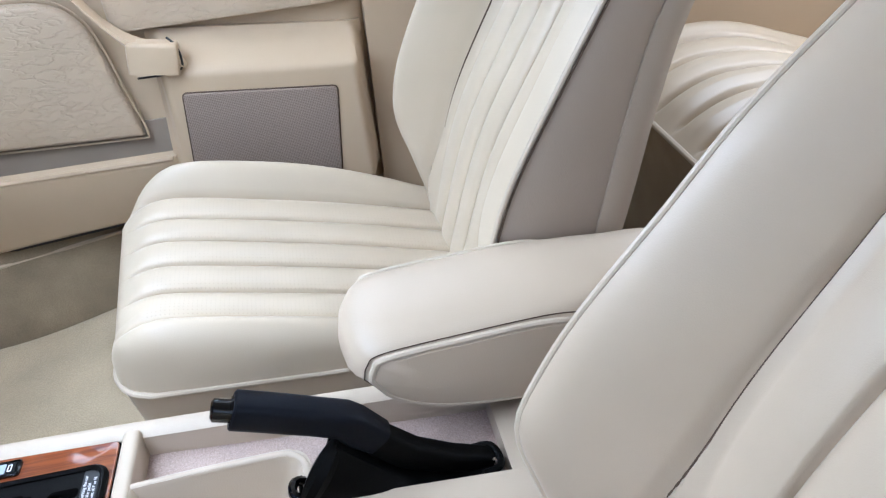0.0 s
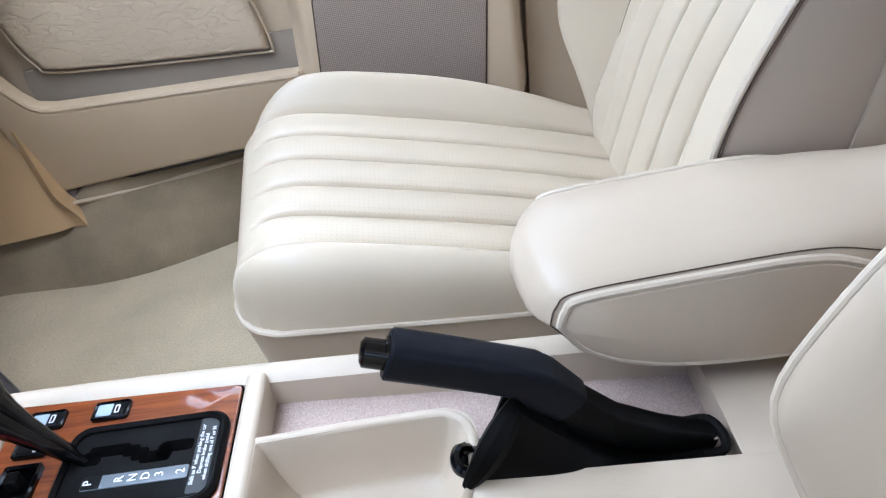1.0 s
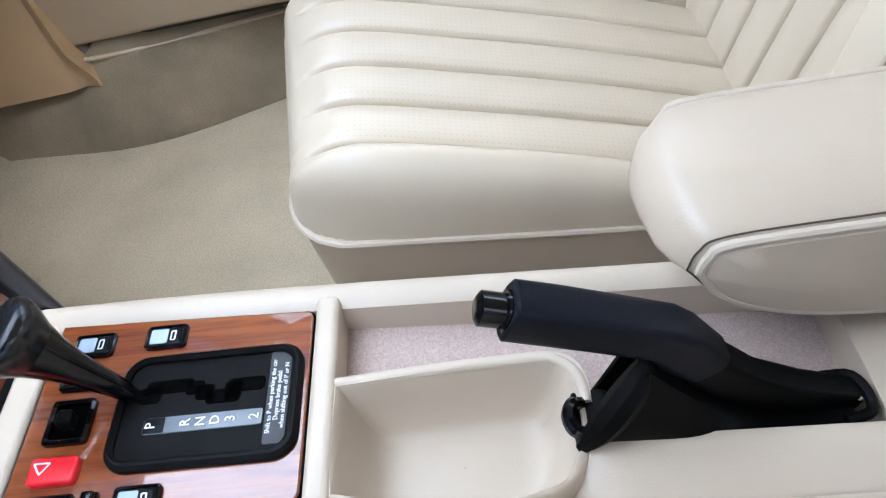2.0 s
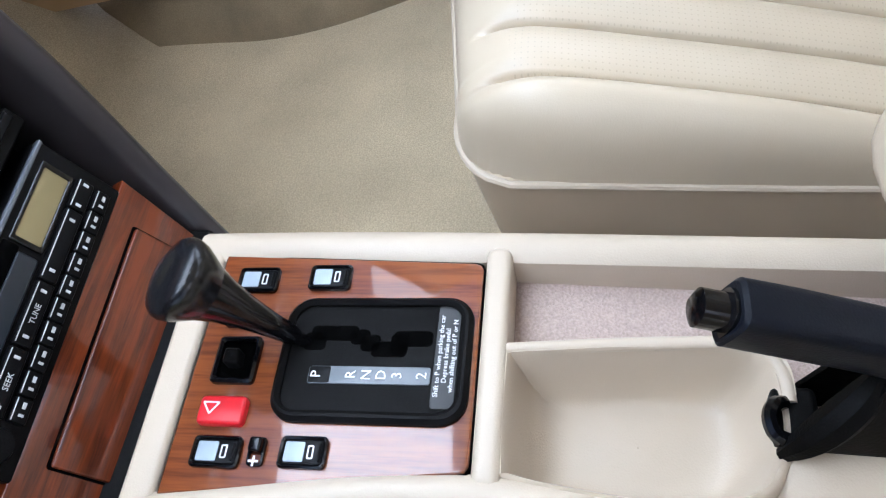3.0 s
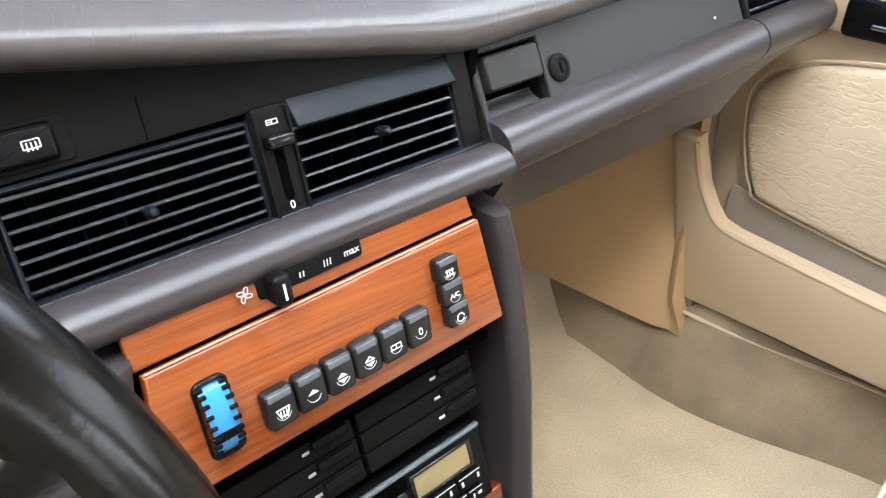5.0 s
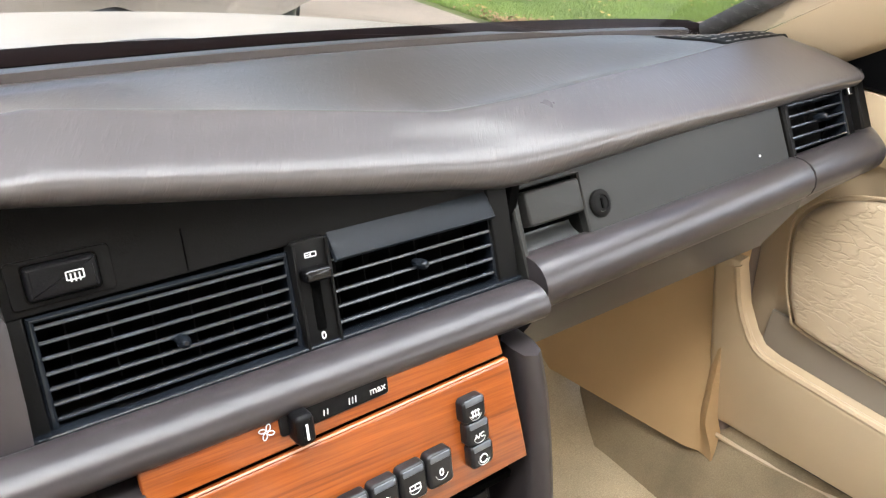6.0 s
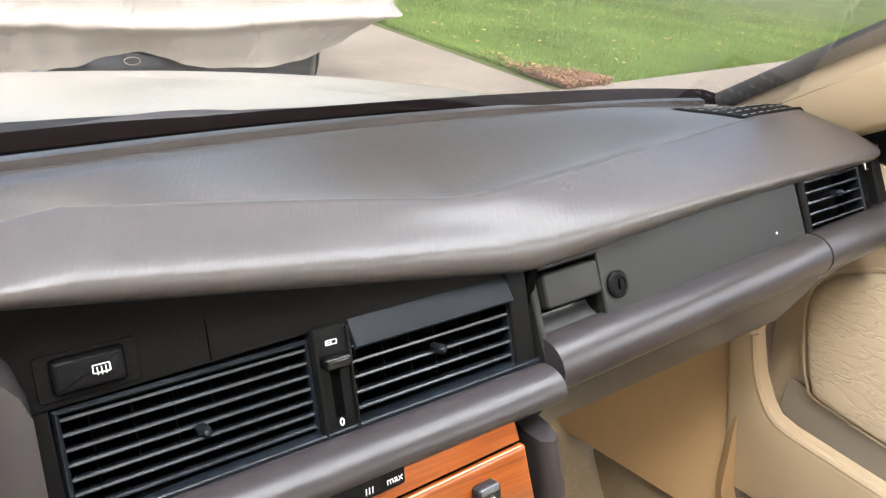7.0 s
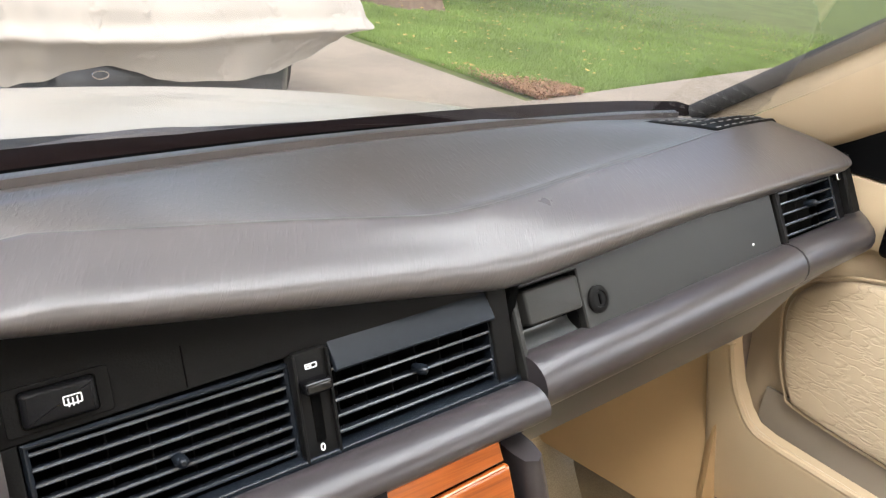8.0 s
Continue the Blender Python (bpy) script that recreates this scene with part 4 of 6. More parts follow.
# Flat black plates in place of the shade down the open slot.
for cx, cy, sx, sy in slot:
    part("slot", plate(rounded(sx, sy, 0.003, 3, cx, cy), 0.0006, PLATE, 0.0002, z0=0.0038), DARK, gate, "black zigzag selector slot")
ind = part("indicator_strip", plate(rounded(0.0112, 0.074, 0.0015, 2, -0.0097, -0.0245), 0.0012, PLATE, 0.0004, z0=0.0036), STRIP, gate, "clear grey gear indicator")
for ch, y in (("P", 0.0075), ("R", -0.0140), ("N", -0.0235), ("D", -0.0325), ("3", -0.0420), ("2", -0.0566)):
    letters(ch, 0.0088, PLATE @ at(-0.0097, y, 0.0052), WHITE, ind)
part("indicator_end", plate(rounded(0.0104, 0.013, 0.001, 2, -0.0097, 0.0055), 0.0004, PLATE, 0.0001, z0=0.0046), BLACK, ind)
part("label_sticker", plate(rounded(0.066, 0.0135, 0.002, 3, 0.004, -0.0695), 0.0004, PLATE, 0.0001, z0=0.0040), STICKER, gate)
for k, s in enumerate(("Shift to P when parking the car", "Depress brake pedal", "when shifting out of P or N")):
    letters(s, 0.0042, PLATE @ at(0.004, -0.0655 - 0.0041 * k, 0.0046, 0) @ Matrix.Rotation(math.pi, 4, 'Z') @ Matrix.Diagonal((-1, -1, 1, 1)), WHITE, gate)


def rocker(x, y, w, h, mat_l, label, m=PLATE, swap=False, lit=True):
    """A rocker switch: frame, black body, pale half with a sign and a ridged half."""
    f = part("switch", ringplate(rounded(w, h, 0.003, 3, x, y), rounded(w - 0.004, h - 0.004, 0.002, 3, x, y), 0.0045, m, 0.001, z0=0.002), GLOSS, console, label)
    part("rocker", plate(rounded(w - 0.004, h - 0.004, 0.002, 3, x, y), 0.0035, m, 0.001, z0=0.002), BLACK, f)
    d = -1 if swap else 1
    part("lens", plate(rounded(w - 0.007, h * 0.42, 0.001, 2, x, y + d * h * 0.17), 0.0008, m, 0.0003, z0=0.0052), mat_l, f, "pale translucent switch lens")
    mark([bar(x - 0.0035, y - d * h * 0.12, x + 0.0035, y - d * h * 0.12, 0.0008), bar(x - 0.0035, y - d * h * 0.22, x + 0.0035, y - d * h * 0.22, 0.0008),
          bar(x - 0.0035, y - d * h * 0.12, x - 0.0035, y - d * h * 0.22, 0.0008), bar(x + 0.0035, y - d * h * 0.12, x + 0.0035, y - d * h * 0.22, 0.0008)], m @ at(0, 0, 0.0056), WHITE, f)
    part("ridge", plate(rounded(w - 0.008, 0.0016, 0.0006, 2, x, y - d * h * 0.36), 0.0012, m, 0.0004, z0=0.0052), SATIN, f)
    return f


rocker(0.0575, 0.011, 0.0185, 0.028, LENS, "black window switch with pale lens")
rocker(0.0560, 0.060, 0.0185, 0.028, LENS, "black window switch with pale lens")
rocker(-0.0585, 0.058, 0.0185, 0.030, LENS, "black window switch with pale lens")
rocker(-0.0570, 0.006, 0.0185, 0.028, LENS, "black window switch with pale lens")
rocker(0.0290, 0.062, 0.0150, 0.026, SATIN, "black rocker switch")
# hazard switch, red
hz = part("hazard_switch", plate(rounded(0.0175, 0.029, 0.003, 3, -0.0345, 0.060), 0.0065, PLATE, 0.002, z0=0.002), RED, console, "bright red hazard warning switch")
mark([bar(-0.0395, 0.0665, -0.0345, 0.0735, 0.001), bar(-0.0295, 0.0665, -0.0345, 0.0735, 0.001), bar(-0.0395, 0.0665, -0.0295, 0.0665, 0.001)], PLATE @ at(-0.0345, 0.0665, 0.0087, 90) @ at(0.0345, -0.0705), WHITE, hz)
# mirror joystick
js = part("mirror_switch", ringplate(rounded(0.031, 0.028, 0.003, 3, -0.0015, 0.060), rounded(0.024, 0.021, 0.002, 3, -0.0015, 0.060), 0.006, PLATE, 0.0015, z0=0.002), GLOSS, console, "gloss black mirror adjuster")
part("well", plate(rounded(0.025, 0.022, 0.002, 3, -0.0015, 0.060), 0.0015, PLATE, 0.0003, z0=0.002), DARK, js)
part("stick", plate(rounded(0.010, 0.010, 0.002, 3, -0.0015, 0.061), 0.010, PLATE, 0.002, z0=0.003), SATIN, js)
# mirror side toggle
tg = part("mirror_toggle", ringplate(rounded(0.0165, 0.0095, 0.002, 3, -0.0575, 0.0335), rounded(0.0135, 0.007, 0.0015, 3, -0.0575, 0.0335), 0.004, PLATE, 0.001, z0=0.002), GLOSS, console, "small black mirror side toggle")
part("toggle", plate(rounded(0.0085, 0.0075, 0.0015, 3, -0.0545, 0.0335), 0.008, PLATE, 0.0015, z0=0.002), GLOSS, tg)
mark([bar(-0.0635, 0.0305, -0.0635, 0.0365, 0.0012), bar(-0.0665, 0.0335, -0.0605, 0.0335, 0.0012)], PLATE @ at(0, 0, 0.0062), WHITE, tg)

# gear selector lever
lever = thing("gear_selector", "gloss black gear selector lever with worn knob", "gear lever", at=(0.012, 0.097, 0.25))
base, top = Vector((0.012, 0.096, 0.249)), Vector((0.012, 0.145, 0.325))
ax = (top - base).normalized()
lm = basis(base, ax.orthogonal(), ax.cross(ax.orthogonal()))
L = (top - base).length
part("shaft", lathe([(0.0040, -0.004), (0.0040, 0.010), (0.0062, 0.016), (0.0080, 0.034), (0.0105, 0.052), (0.0138, 0.066), (0.0172, L - 0.014)], 24, lm), GLOSS, lever)
part("knob", lathe([(0.0172, L - 0.0142), (0.0205, L - 0.008), (0.0235, L - 0.002), (0.0246, L + 0.003), (0.0240, L + 0.0065), (0.0215, L + 0.0095), (0.0150, L + 0.0120), (0.0070, L + 0.0132), (0.001, L + 0.0135)], 32, lm), material("worn_black_knob", (0.006, 0.006, 0.007), 0.22, grain=0.1, vary=0.5, patch_scale=60), lever, "gloss black knob, scuffed on top", angle=60)

# hand brake
brake = thing("hand_brake", "black hand brake lever with rubber grip and boot", "hand brake", at=(-0.02, -0.3, 0.2))


def oblong(c, u, v, a, b, n=16, p=2.6):
    out = []
    for i in range(n):
        t = 2 * math.pi * i / n
        ca, sa = math.cos(t), math.sin(t)
        out.append(Vector(c) + Vector(u) * a * math.copysign(abs(ca) ** (2 / p), ca) + Vector(v) * b * math.copysign(abs(sa) ** (2 / p), sa))
    return out


def stick(rows):
    """Sections along a bent bar: centre, half width, half height."""
    secs = []
    for k, (c, a, b) in enumerate(rows):
        p = Vector(rows[max(k - 1, 0)][0])
        q = Vector(rows[min(k + 1, len(rows) - 1)][0])
        t = (q - p).normalized()
        u = Vector((1, 0, 0))
        v = u.cross(t).normalized()
        secs.append(oblong(c, u, v, a, b))
    return loft(secs)


HX = -0.014
def profile(rows):
    """Sections of a bent lever from its upper and lower edge: (y, z) above, (y, z) below, half width."""
    secs = []
    for (y0, z0), (y1, z1), a in rows:
        c = Vector((HX, (y0 + y1) / 2, (z0 + z1) / 2))
        v = Vector((0, (y0 - y1) / 2, (z0 - z1) / 2))
        secs.append(oblong(c, (1, 0, 0), v.normalized(), a, v.length * 0.9, 24, 4.0))
    return loft(secs)


part("grip", profile([((-0.1375, 0.3445), (-0.1285, 0.3265), 0.0095), ((-0.1390, 0.3480), (-0.1265, 0.3235), 0.0120), ((-0.1415, 0.3495), (-0.1270, 0.3215), 0.0135), ((-0.166, 0.3395), (-0.152, 0.3120), 0.0138), ((-0.202, 0.3240), (-0.187, 0.2975), 0.0136),
                      ((-0.226, 0.3135), (-0.2060, 0.2885), 0.0136), ((-0.2360, 0.3055), (-0.2125, 0.2770), 0.0134), ((-0.254, 0.2820), (-0.230, 0.2620), 0.0120)]), RUBBER, brake, "blue-black rubber grip", angle=35)
part("arm", profile([((-0.251, 0.2820), (-0.227, 0.2620), 0.0112), ((-0.277, 0.2560), (-0.252, 0.2365), 0.0110), ((-0.307, 0.2385), (-0.290, 0.2165), 0.0105), ((-0.341, 0.2240), (-0.334, 0.2060), 0.0095)]), BOOT, brake, "matt black lever arm", angle=50)
part("release_button", stick([((HX, -0.1175, 0.3405), 0.0055, 0.006), ((HX, -0.1195, 0.3398), 0.0085, 0.0090), ((HX, -0.138, 0.3325), 0.0085, 0.0090)]), GLOSS, brake, "gloss black release button")
part("button_collar", stick([((HX, -0.1315, 0.3346), 0.0105, 0.0118), ((HX, -0.1365, 0.3328), 0.0105, 0.0118)]), GLOSS, brake)


def boot(u, v):
    """Soft boot from the slot in the console up to the lever."""
    top = Vector((HX, -0.206, 0.286)).lerp(Vector((HX, -0.335, 0.214)), u) - Vector((0, 0, 0.03 * math.sin(math.pi * u)))
    low_r = Vector((HX + 0.012, -0.172, 0.200)).lerp(Vector((HX + 0.014, -0.345, 0.195)), u)
    low_l = Vector((HX - 0.025, -0.172, 0.238)).lerp(Vector((HX - 0.025, -0.342, 0.214)), u)
    if v < 0.5:
        t = v * 2
        return low_l.lerp(top + Vector((-0.012, 0, 0)), t) + Vector((-0.006 * math.sin(math.pi * t), 0, 0))
    return (top + Vector((0.012, 0, 0))).lerp(low_r, v * 2 - 1)


part("boot", sheet(boot, 24, 24, 0.003), BOOT, brake, "black vinyl boot")
part("boot_fold", tube(spline([(HX - 0.030, -0.168, 0.238), (HX - 0.026, -0.182, 0.256), (HX - 0.016, -0.198, 0.275), (HX - 0.004, -0.208, 0.284)], 14), [0.004 + 0.006 * math.sin(k / 13 * 3.1) for k in range(14)], 8), BOOT, brake)
part("front_bracket", tube(spline([(-0.016, -0.172, 0.240), (-0.020, -0.166, 0.246), (-0.028, -0.163, 0.247), (-0.037, -0.166, 0.246), (-0.040, -0.178, 0.243)], 16), 0.0042, 8), GLOSS, brake, "gloss black slot bracket")
part("rear_bracket", tube(spline([(-0.004, -0.322, 0.222), (-0.006, -0.338, 0.2235), (-0.018, -0.344, 0.2225), (-0.030, -0.342, 0.2205), (-0.034, -0.326, 0.2205)], 16), 0.0036, 8), BOOT, brake, "black slot bracket")
# Added black filler for the dark inside of the front bracket.
part("bracket_filler", block(-0.041, -0.006, -0.190, -0.1665, 0.196, 0.240, 0.004), BOOT, brake)
part("slot_well", block(-0.053, -0.012, -0.350, -0.166, 0.178, 0.190, 0.002), DARK, brake)
part("slot_screw", lathe([(0.003, 0), (0.003, 0.001), (0.001, 0.0016)], 10, pose(-0.020, -0.338, 0.2215)), CHROME, brake)


# ---- dashboard ----
dash = thing("dashboard", "taupe grained dashboard with black vent panel", "dashboard", at=(0, 0.45, 0.3))


def ease(a, r=0.03):
    """Zero below, a above, with a soft bend of width r."""
    return 0.5 * (a + math.sqrt(a * a + r * r)) - 0.5 * r * math.exp(-abs(a) / r)


def nose(x):
    """Lower front edge of the top pad: y and z by x."""
    z = 0.5915 + 0.057 * ease(x - 0.16, 0.02) + 0.138 * ease(0.14 - x, 0.02)
    y = 0.350 + 0.012 * smooth(0.14, 0.40, x)
    return y, min(z, 0.634)


def rear(x):
    """Where the pad ends before the glass."""
    return steps(((-0.72, 0.40), (-0.40, 0.462), (-0.12, 0.514), (0.05, 0.536), (0.19, 0.545), (0.44, 0.549), (0.58, 0.538), (0.68, 0.515)), x)


def pad(u, v):
    x = -0.70 + 1.356 * u
    y0, z0 = nose(x)
    top = 0.6365 + 0.011 * smooth(0.36, 0.62, x) + 0.095 * ease(0.11 - x) - 0.25 * ease(-0.13 - x)
    crest = y0 + 0.030 - 0.006 * math.exp(-((x - 0.11) / 0.09) ** 2) + 0.055 * smooth(0.08, 0.62, x)
    back = rear(x)
    h = max(top - z0, 0.012)
    pts = [(y0 + 0.016, z0 - 0.006), (y0 - 0.002, z0 - 0.004), (y0 - 0.0105, z0 + 0.10 * h), (y0 - 0.0095, z0 + 0.42 * h), (y0 + 0.30 * (crest - y0), z0 + 0.74 * h), (crest - 0.006, top - 0.05 * h), (crest, top), (crest + 0.007, top - 0.0022), (crest + 0.032, top - 0.0080 + 0.004 * smooth(0.3, 0.5, x)), (back - 0.03, 0.634), (back, 0.632), (back + 0.05, 0.615)]
    s = v * (len(pts) - 1)
    i = min(int(s), len(pts) - 2)
    P = [Vector((*p, 0)) for p in (pts[0], *pts, pts[-1])]
    a, b, c, d = P[i:i + 4]
    t = s - i
    q = 0.5 * (2 * b + (c - a) * t + (2 * a - 5 * b + 4 * c - d) * t * t + (3 * b - a - 3 * c + d) * t ** 3)
    end = smooth(0.975, 1.0, u)
    return Vector((x, q.x + 0.02 * end * end, q.y - 0.012 * end ** 3 * smooth(0.1, 0.5, v)))


part("top_pad", sheet(pad, 160, 90, back=(0, 0.012, -0.005)), PAD, dash, "taupe grained vinyl top pad")
part("body", block(-0.68, 0.655, 0.375, 0.56, 0.50, 0.595, 0.01), SATIN, dash)
# strips between the pad and the glass
part("rear_strip", loft([[(x, rear(x) + a, 0.634 + b) for a, b in ((0.004, -0.004), (0.004, 0.003), (0.012, 0.004), (0.020, -0.001), (0.020, -0.006))] for x in [-0.66 + 1.25 * k / 40 for k in range(41)]]), PAD, dash)
part("demister_slot", loft([[(x, rear(x) + a, 0.633 + b) for a, b in ((0.022, -0.004), (0.022, 0.001), (0.030, 0.001), (0.030, -0.004))] for x in [-0.62 + 1.18 * k / 40 for k in range(41)]]), DARK, dash, "black demister slot")
part("glass_foot", loft([[(x, rear(x) + a, 0.634 + b) for a, b in ((0.030, -0.008), (0.030, -0.001), (0.036, 0.0030), (0.060, 0.0035), (0.067, -0.003))] for x in [-0.66 + 1.305 * k / 40 for k in range(41)]]), material("brown_black_strip", (0.006, 0.0032, 0.003), 0.75, spec=0.06), dash)

# slotted speaker panel in the right corner of the pad
def pad_at(x, y):
    """The point of the pad's top above x, y."""
    u = (x + 0.70) / 1.356
    lo, hi = 0.5, 0.92
    for _ in range(24):
        v = 0.5 * (lo + hi)
        lo, hi = (v, hi) if pad(u, v).y < y else (lo, v)
    return Vector((x, y, pad(u, lo).z))


def grille_at(a, b, up=0.0):
    """Over the panel: a along its long side, b from the glass to the cabin."""
    p = Vector((0.503, 0.522)).lerp(Vector((0.526, 0.444)), b).lerp(Vector((0.626, 0.506)).lerp(Vector((0.645, 0.447)), b), a)
    return pad_at(p.x, p.y) + Vector((0, 0, up))


spk = part("speaker_panel", sheet(lambda u, v: grille_at(u, v, 0.0016 - 0.0016 * (1 - smooth(0.0, 0.04, min(u, 1 - u, v, 1 - v)))), 40, 30, back=(0, 0, -0.003)), SATIN, dash, "dark slotted speaker panel")
for i in range(5):
    for k in range(8):
        c, d = grille_at((k + 0.6) / 8.2, (i + 0.6) / 5.2, 0.0018), grille_at((k + 1.15) / 8.2, (i + 0.6) / 5.2, 0.0018)
        part("slit", tube([c, c.lerp(d, 0.5), d], 0.0007, 6), GREYSLIT, spk)

# the panel with vents and switch
VSL = 0.35
VP = basis((0, 0.338, 0.550), (1, 0, 0.035), (0, VSL, 1))


def vp(z):
    """Up the panel from its middle, for a height."""
    return (z - 0.550) * math.sqrt(1 + VSL * VSL)


vent_face = part("vent_panel", plate([(-0.170, 0.0285), (0.143, 0.0345), (0.141, vp(0.603)), (-0.170, vp(0.646))], 0.008, VP @ at(0, 0, -0.008), 0.001), SATIN, dash, "plain black upper switch panel")
part("surround_low", plate([(-0.170, -0.036), (0.150, -0.036), (0.150, -0.0275), (-0.170, -0.0275)], 0.010, VP @ at(0, 0, -0.004), 0.002), VENT, dash)
part("surround_left", plate([(-0.170, -0.036), (-0.147, -0.036), (-0.147, 0.029), (-0.170, 0.029)], 0.008, VP @ at(0, 0, -0.008), 0.001), SATIN, dash)
part("surround_right", plate([(0.134, -0.036), (0.151, -0.036), (0.146, 0.060), (0.130, 0.037)], 0.010, VP @ at(0, 0, -0.008), 0.0015), SATIN, dash)
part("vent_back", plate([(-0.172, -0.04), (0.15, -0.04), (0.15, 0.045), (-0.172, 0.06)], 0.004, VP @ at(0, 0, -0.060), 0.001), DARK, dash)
for sx in (-0.172, 0.138):
    part("vent_cheek", box(0.006, 0.08, 0.055, VP @ at(sx + 0.003, 0, -0.033), 0.001), DARK, dash)


def vent(x0, x1, v0, v1, n, tilt, m, open_flap, parent=dash, label="black air vent with horizontal slats", dirs=6):
    w, h = x1 - x0, v1 - v0
    vt = part("air_vent", ringplate([(x0 - 0.004, v0 - 0.003), (x1 + 0.004, v0 - 0.003), (x1 + 0.003, v1 + 0.003), (x0 - 0.003, v1 + 0.003)], [(x0, v0), (x1, v0), (x1, v1), (x0, v1)], 0.020, m @ at(0, 0, -0.020), 0.0012), VENT, parent, label)
    for k in range(n):
        v = v0 + h * (k + 0.5) / n
        part("slat", plate([(x0, -0.0065), (x1, -0.0065), (x1, 0.0065), (x0, 0.0065)], 0.0020, m @ at(0, v, -0.007) @ Matrix.Rotation(radians(90 - tilt), 4, 'X') @ at(0, 0, -0.0010), 0.0008), SLAT, vt)
    for k in range(dirs):
        x = x0 + w * (k + 0.5) / dirs
        part("guide_vane", box(0.0015, h * 0.96, 0.022, m @ at(x, (v0 + v1) / 2, -0.034) @ Matrix.Rotation(radians(25), 4, 'Y'), 0.0004), SATIN, vt)
    if open_flap:
        part("flap", plate([(x0, -0.010), (x1, -0.010), (x1, 0.010), (x0, 0.010)], 0.003, m @ at(0, v1 - 0.0045, 0.001) @ Matrix.Rotation(radians(-28), 4, 'X'), 0.001), FLAP, vt, "tilted top flap")
    c = m @ at((x0 + x1) / 2, (v0 + v1) / 2 - 0.001, 0)
    part("thumb_knob", lathe([(0.0028, -0.004), (0.0036, 0.002), (0.0032, 0.007), (0.0012, 0.009)], 12, c), VENT, vt, "small round vent knob")
    return vt


vent(-0.143, -0.0165, -0.0285, 0.0250, 7, 12, VP, False)
vent(0.011, 0.131, -0.0275, 0.0300, 6, 12, VP, True)
# slide between the vents
sl = part("slider_panel", plate(rounded(0.0215, 0.066, 0.002, 2, -0.0025, 0.0005), 0.010, VP @ at(0, 0, -0.006), 0.0015), SATIN, dash, "black slide control between the vents")
part("slot", plate(rounded(0.006, 0.032, 0.001, 2, -0.0025, -0.004), 0.0006, VP @ at(0, 0, 0.004), 0.0002), DARK, sl)
part("tab", plate(rounded(0.0165, 0.0075, 0.002, 3, -0.0028, 0.0140), 0.009, VP @ at(0, 0, 0.004), 0.002), GLOSS, sl, "gloss black slider tab")
for x in (-0.0128, 0.0080):
    part("edge_rib", box(0.002, 0.064, 0.010, VP @ at(x, 0.0, 0.001), 0.0006), SATIN, sl)
letters("0", 0.0068, VP @ at(-0.0024, -0.0238, 0.0043), WHITE, sl)
mark([bar(-0.010, 0.0265, 0.001, 0.0265, 0.0007), bar(-0.010, 0.0305, 0.001, 0.0305, 0.0007), bar(-0.010, 0.0265, -0.010, 0.0305, 0.0007), bar(0.001, 0.0265, 0.001, 0.0305, 0.0007), bar(-0.0045, 0.0265, -0.0045, 0.0305, 0.0007), bar(-0.010, 0.0285, -0.0045, 0.0285, 0.0007)], VP @ at(-0.0025, 0.0245, 0.0041) @ Matrix.Diagonal((0.62, 0.62, 1, 1)) @ at(0.0045, -0.0285), WHITE, sl)
# rear window heater switch
rs = part("heater_switch", ringplate(rounded(0.046, 0.0225, 0.002, 3, -0.127, 0.0438), rounded(0.033, 0.0175, 0.002, 3, -0.127, 0.0438), 0.0012, VP, 0.0004), SATIN, dash, "black rear window heater switch")
part("rocker", plate(rounded(0.032, 0.0165, 0.002, 3, -0.127, 0.0438), 0.0065, VP @ Matrix.Translation((0, 0, -0.001)), 0.0025), BLACK, rs)
mark([bar(-0.127, 0.038, -0.118, 0.038, 0.0007), bar(-0.127, 0.0435, -0.118, 0.0435, 0.0007), bar(-0.127, 0.038, -0.127, 0.0435, 0.0007), bar(-0.118, 0.038, -0.118, 0.0435, 0.0007)] + [bar(-0.1248 + 0.0023 * k, 0.0365, -0.1248 + 0.0023 * k, 0.042, 0.0007) for k in range(3)], VP @ at(-0.122, 0.0438, 0.0056) @ Matrix.Diagonal((0.85, 0.72, 1, 1)) @ at(0.1226, -0.040), WHITE, rs)
part("blank_seam", box(0.0006, 0.022, 0.0004, VP @ at(-0.069, 0.043, 0.0003), 0.0001), DARK, dash)

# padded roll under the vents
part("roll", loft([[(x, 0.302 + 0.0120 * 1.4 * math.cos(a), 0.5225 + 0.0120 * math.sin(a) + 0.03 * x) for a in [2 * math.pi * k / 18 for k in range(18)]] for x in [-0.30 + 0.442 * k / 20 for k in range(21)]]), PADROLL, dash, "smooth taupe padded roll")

# glove box
GS = 0.55
GP = basis((0.32, 0.3465, 0.583), (1, 0, 0.055), (0, GS, 1))
WELL = [(-0.1615, -0.0480), (-0.1000, -0.0480), (-0.1000, 0.0090), (-0.1600, 0.0085)]
glove = part("glovebox_lid", ringplate([(-0.1665, -0.053), (0.172, -0.046), (0.168, 0.038), (-0.1665, 0.024)], WELL, 0.010, GP @ at(0, 0, -0.010), 0.0012), GLOVE, dash, "charcoal plastic glovebox lid")
part("latch_well", plate(rounded(0.066, 0.060, 0.002, 3, -0.1305, -0.0195), 0.002, GP @ at(0, 0, -0.026), 0.0003), DARK, glove)
part("latch_scoop", sheet(lambda u, v: GP @ Vector((-0.1608 + 0.0602 * u, -0.0478 + 0.024 * v, -0.0008 - 0.018 * math.sin(v * math.pi / 2) ** 2)), 8, 14, back=(0, 0.001, -0.001)), SCOOP, glove, "smooth finger scoop under the latch")
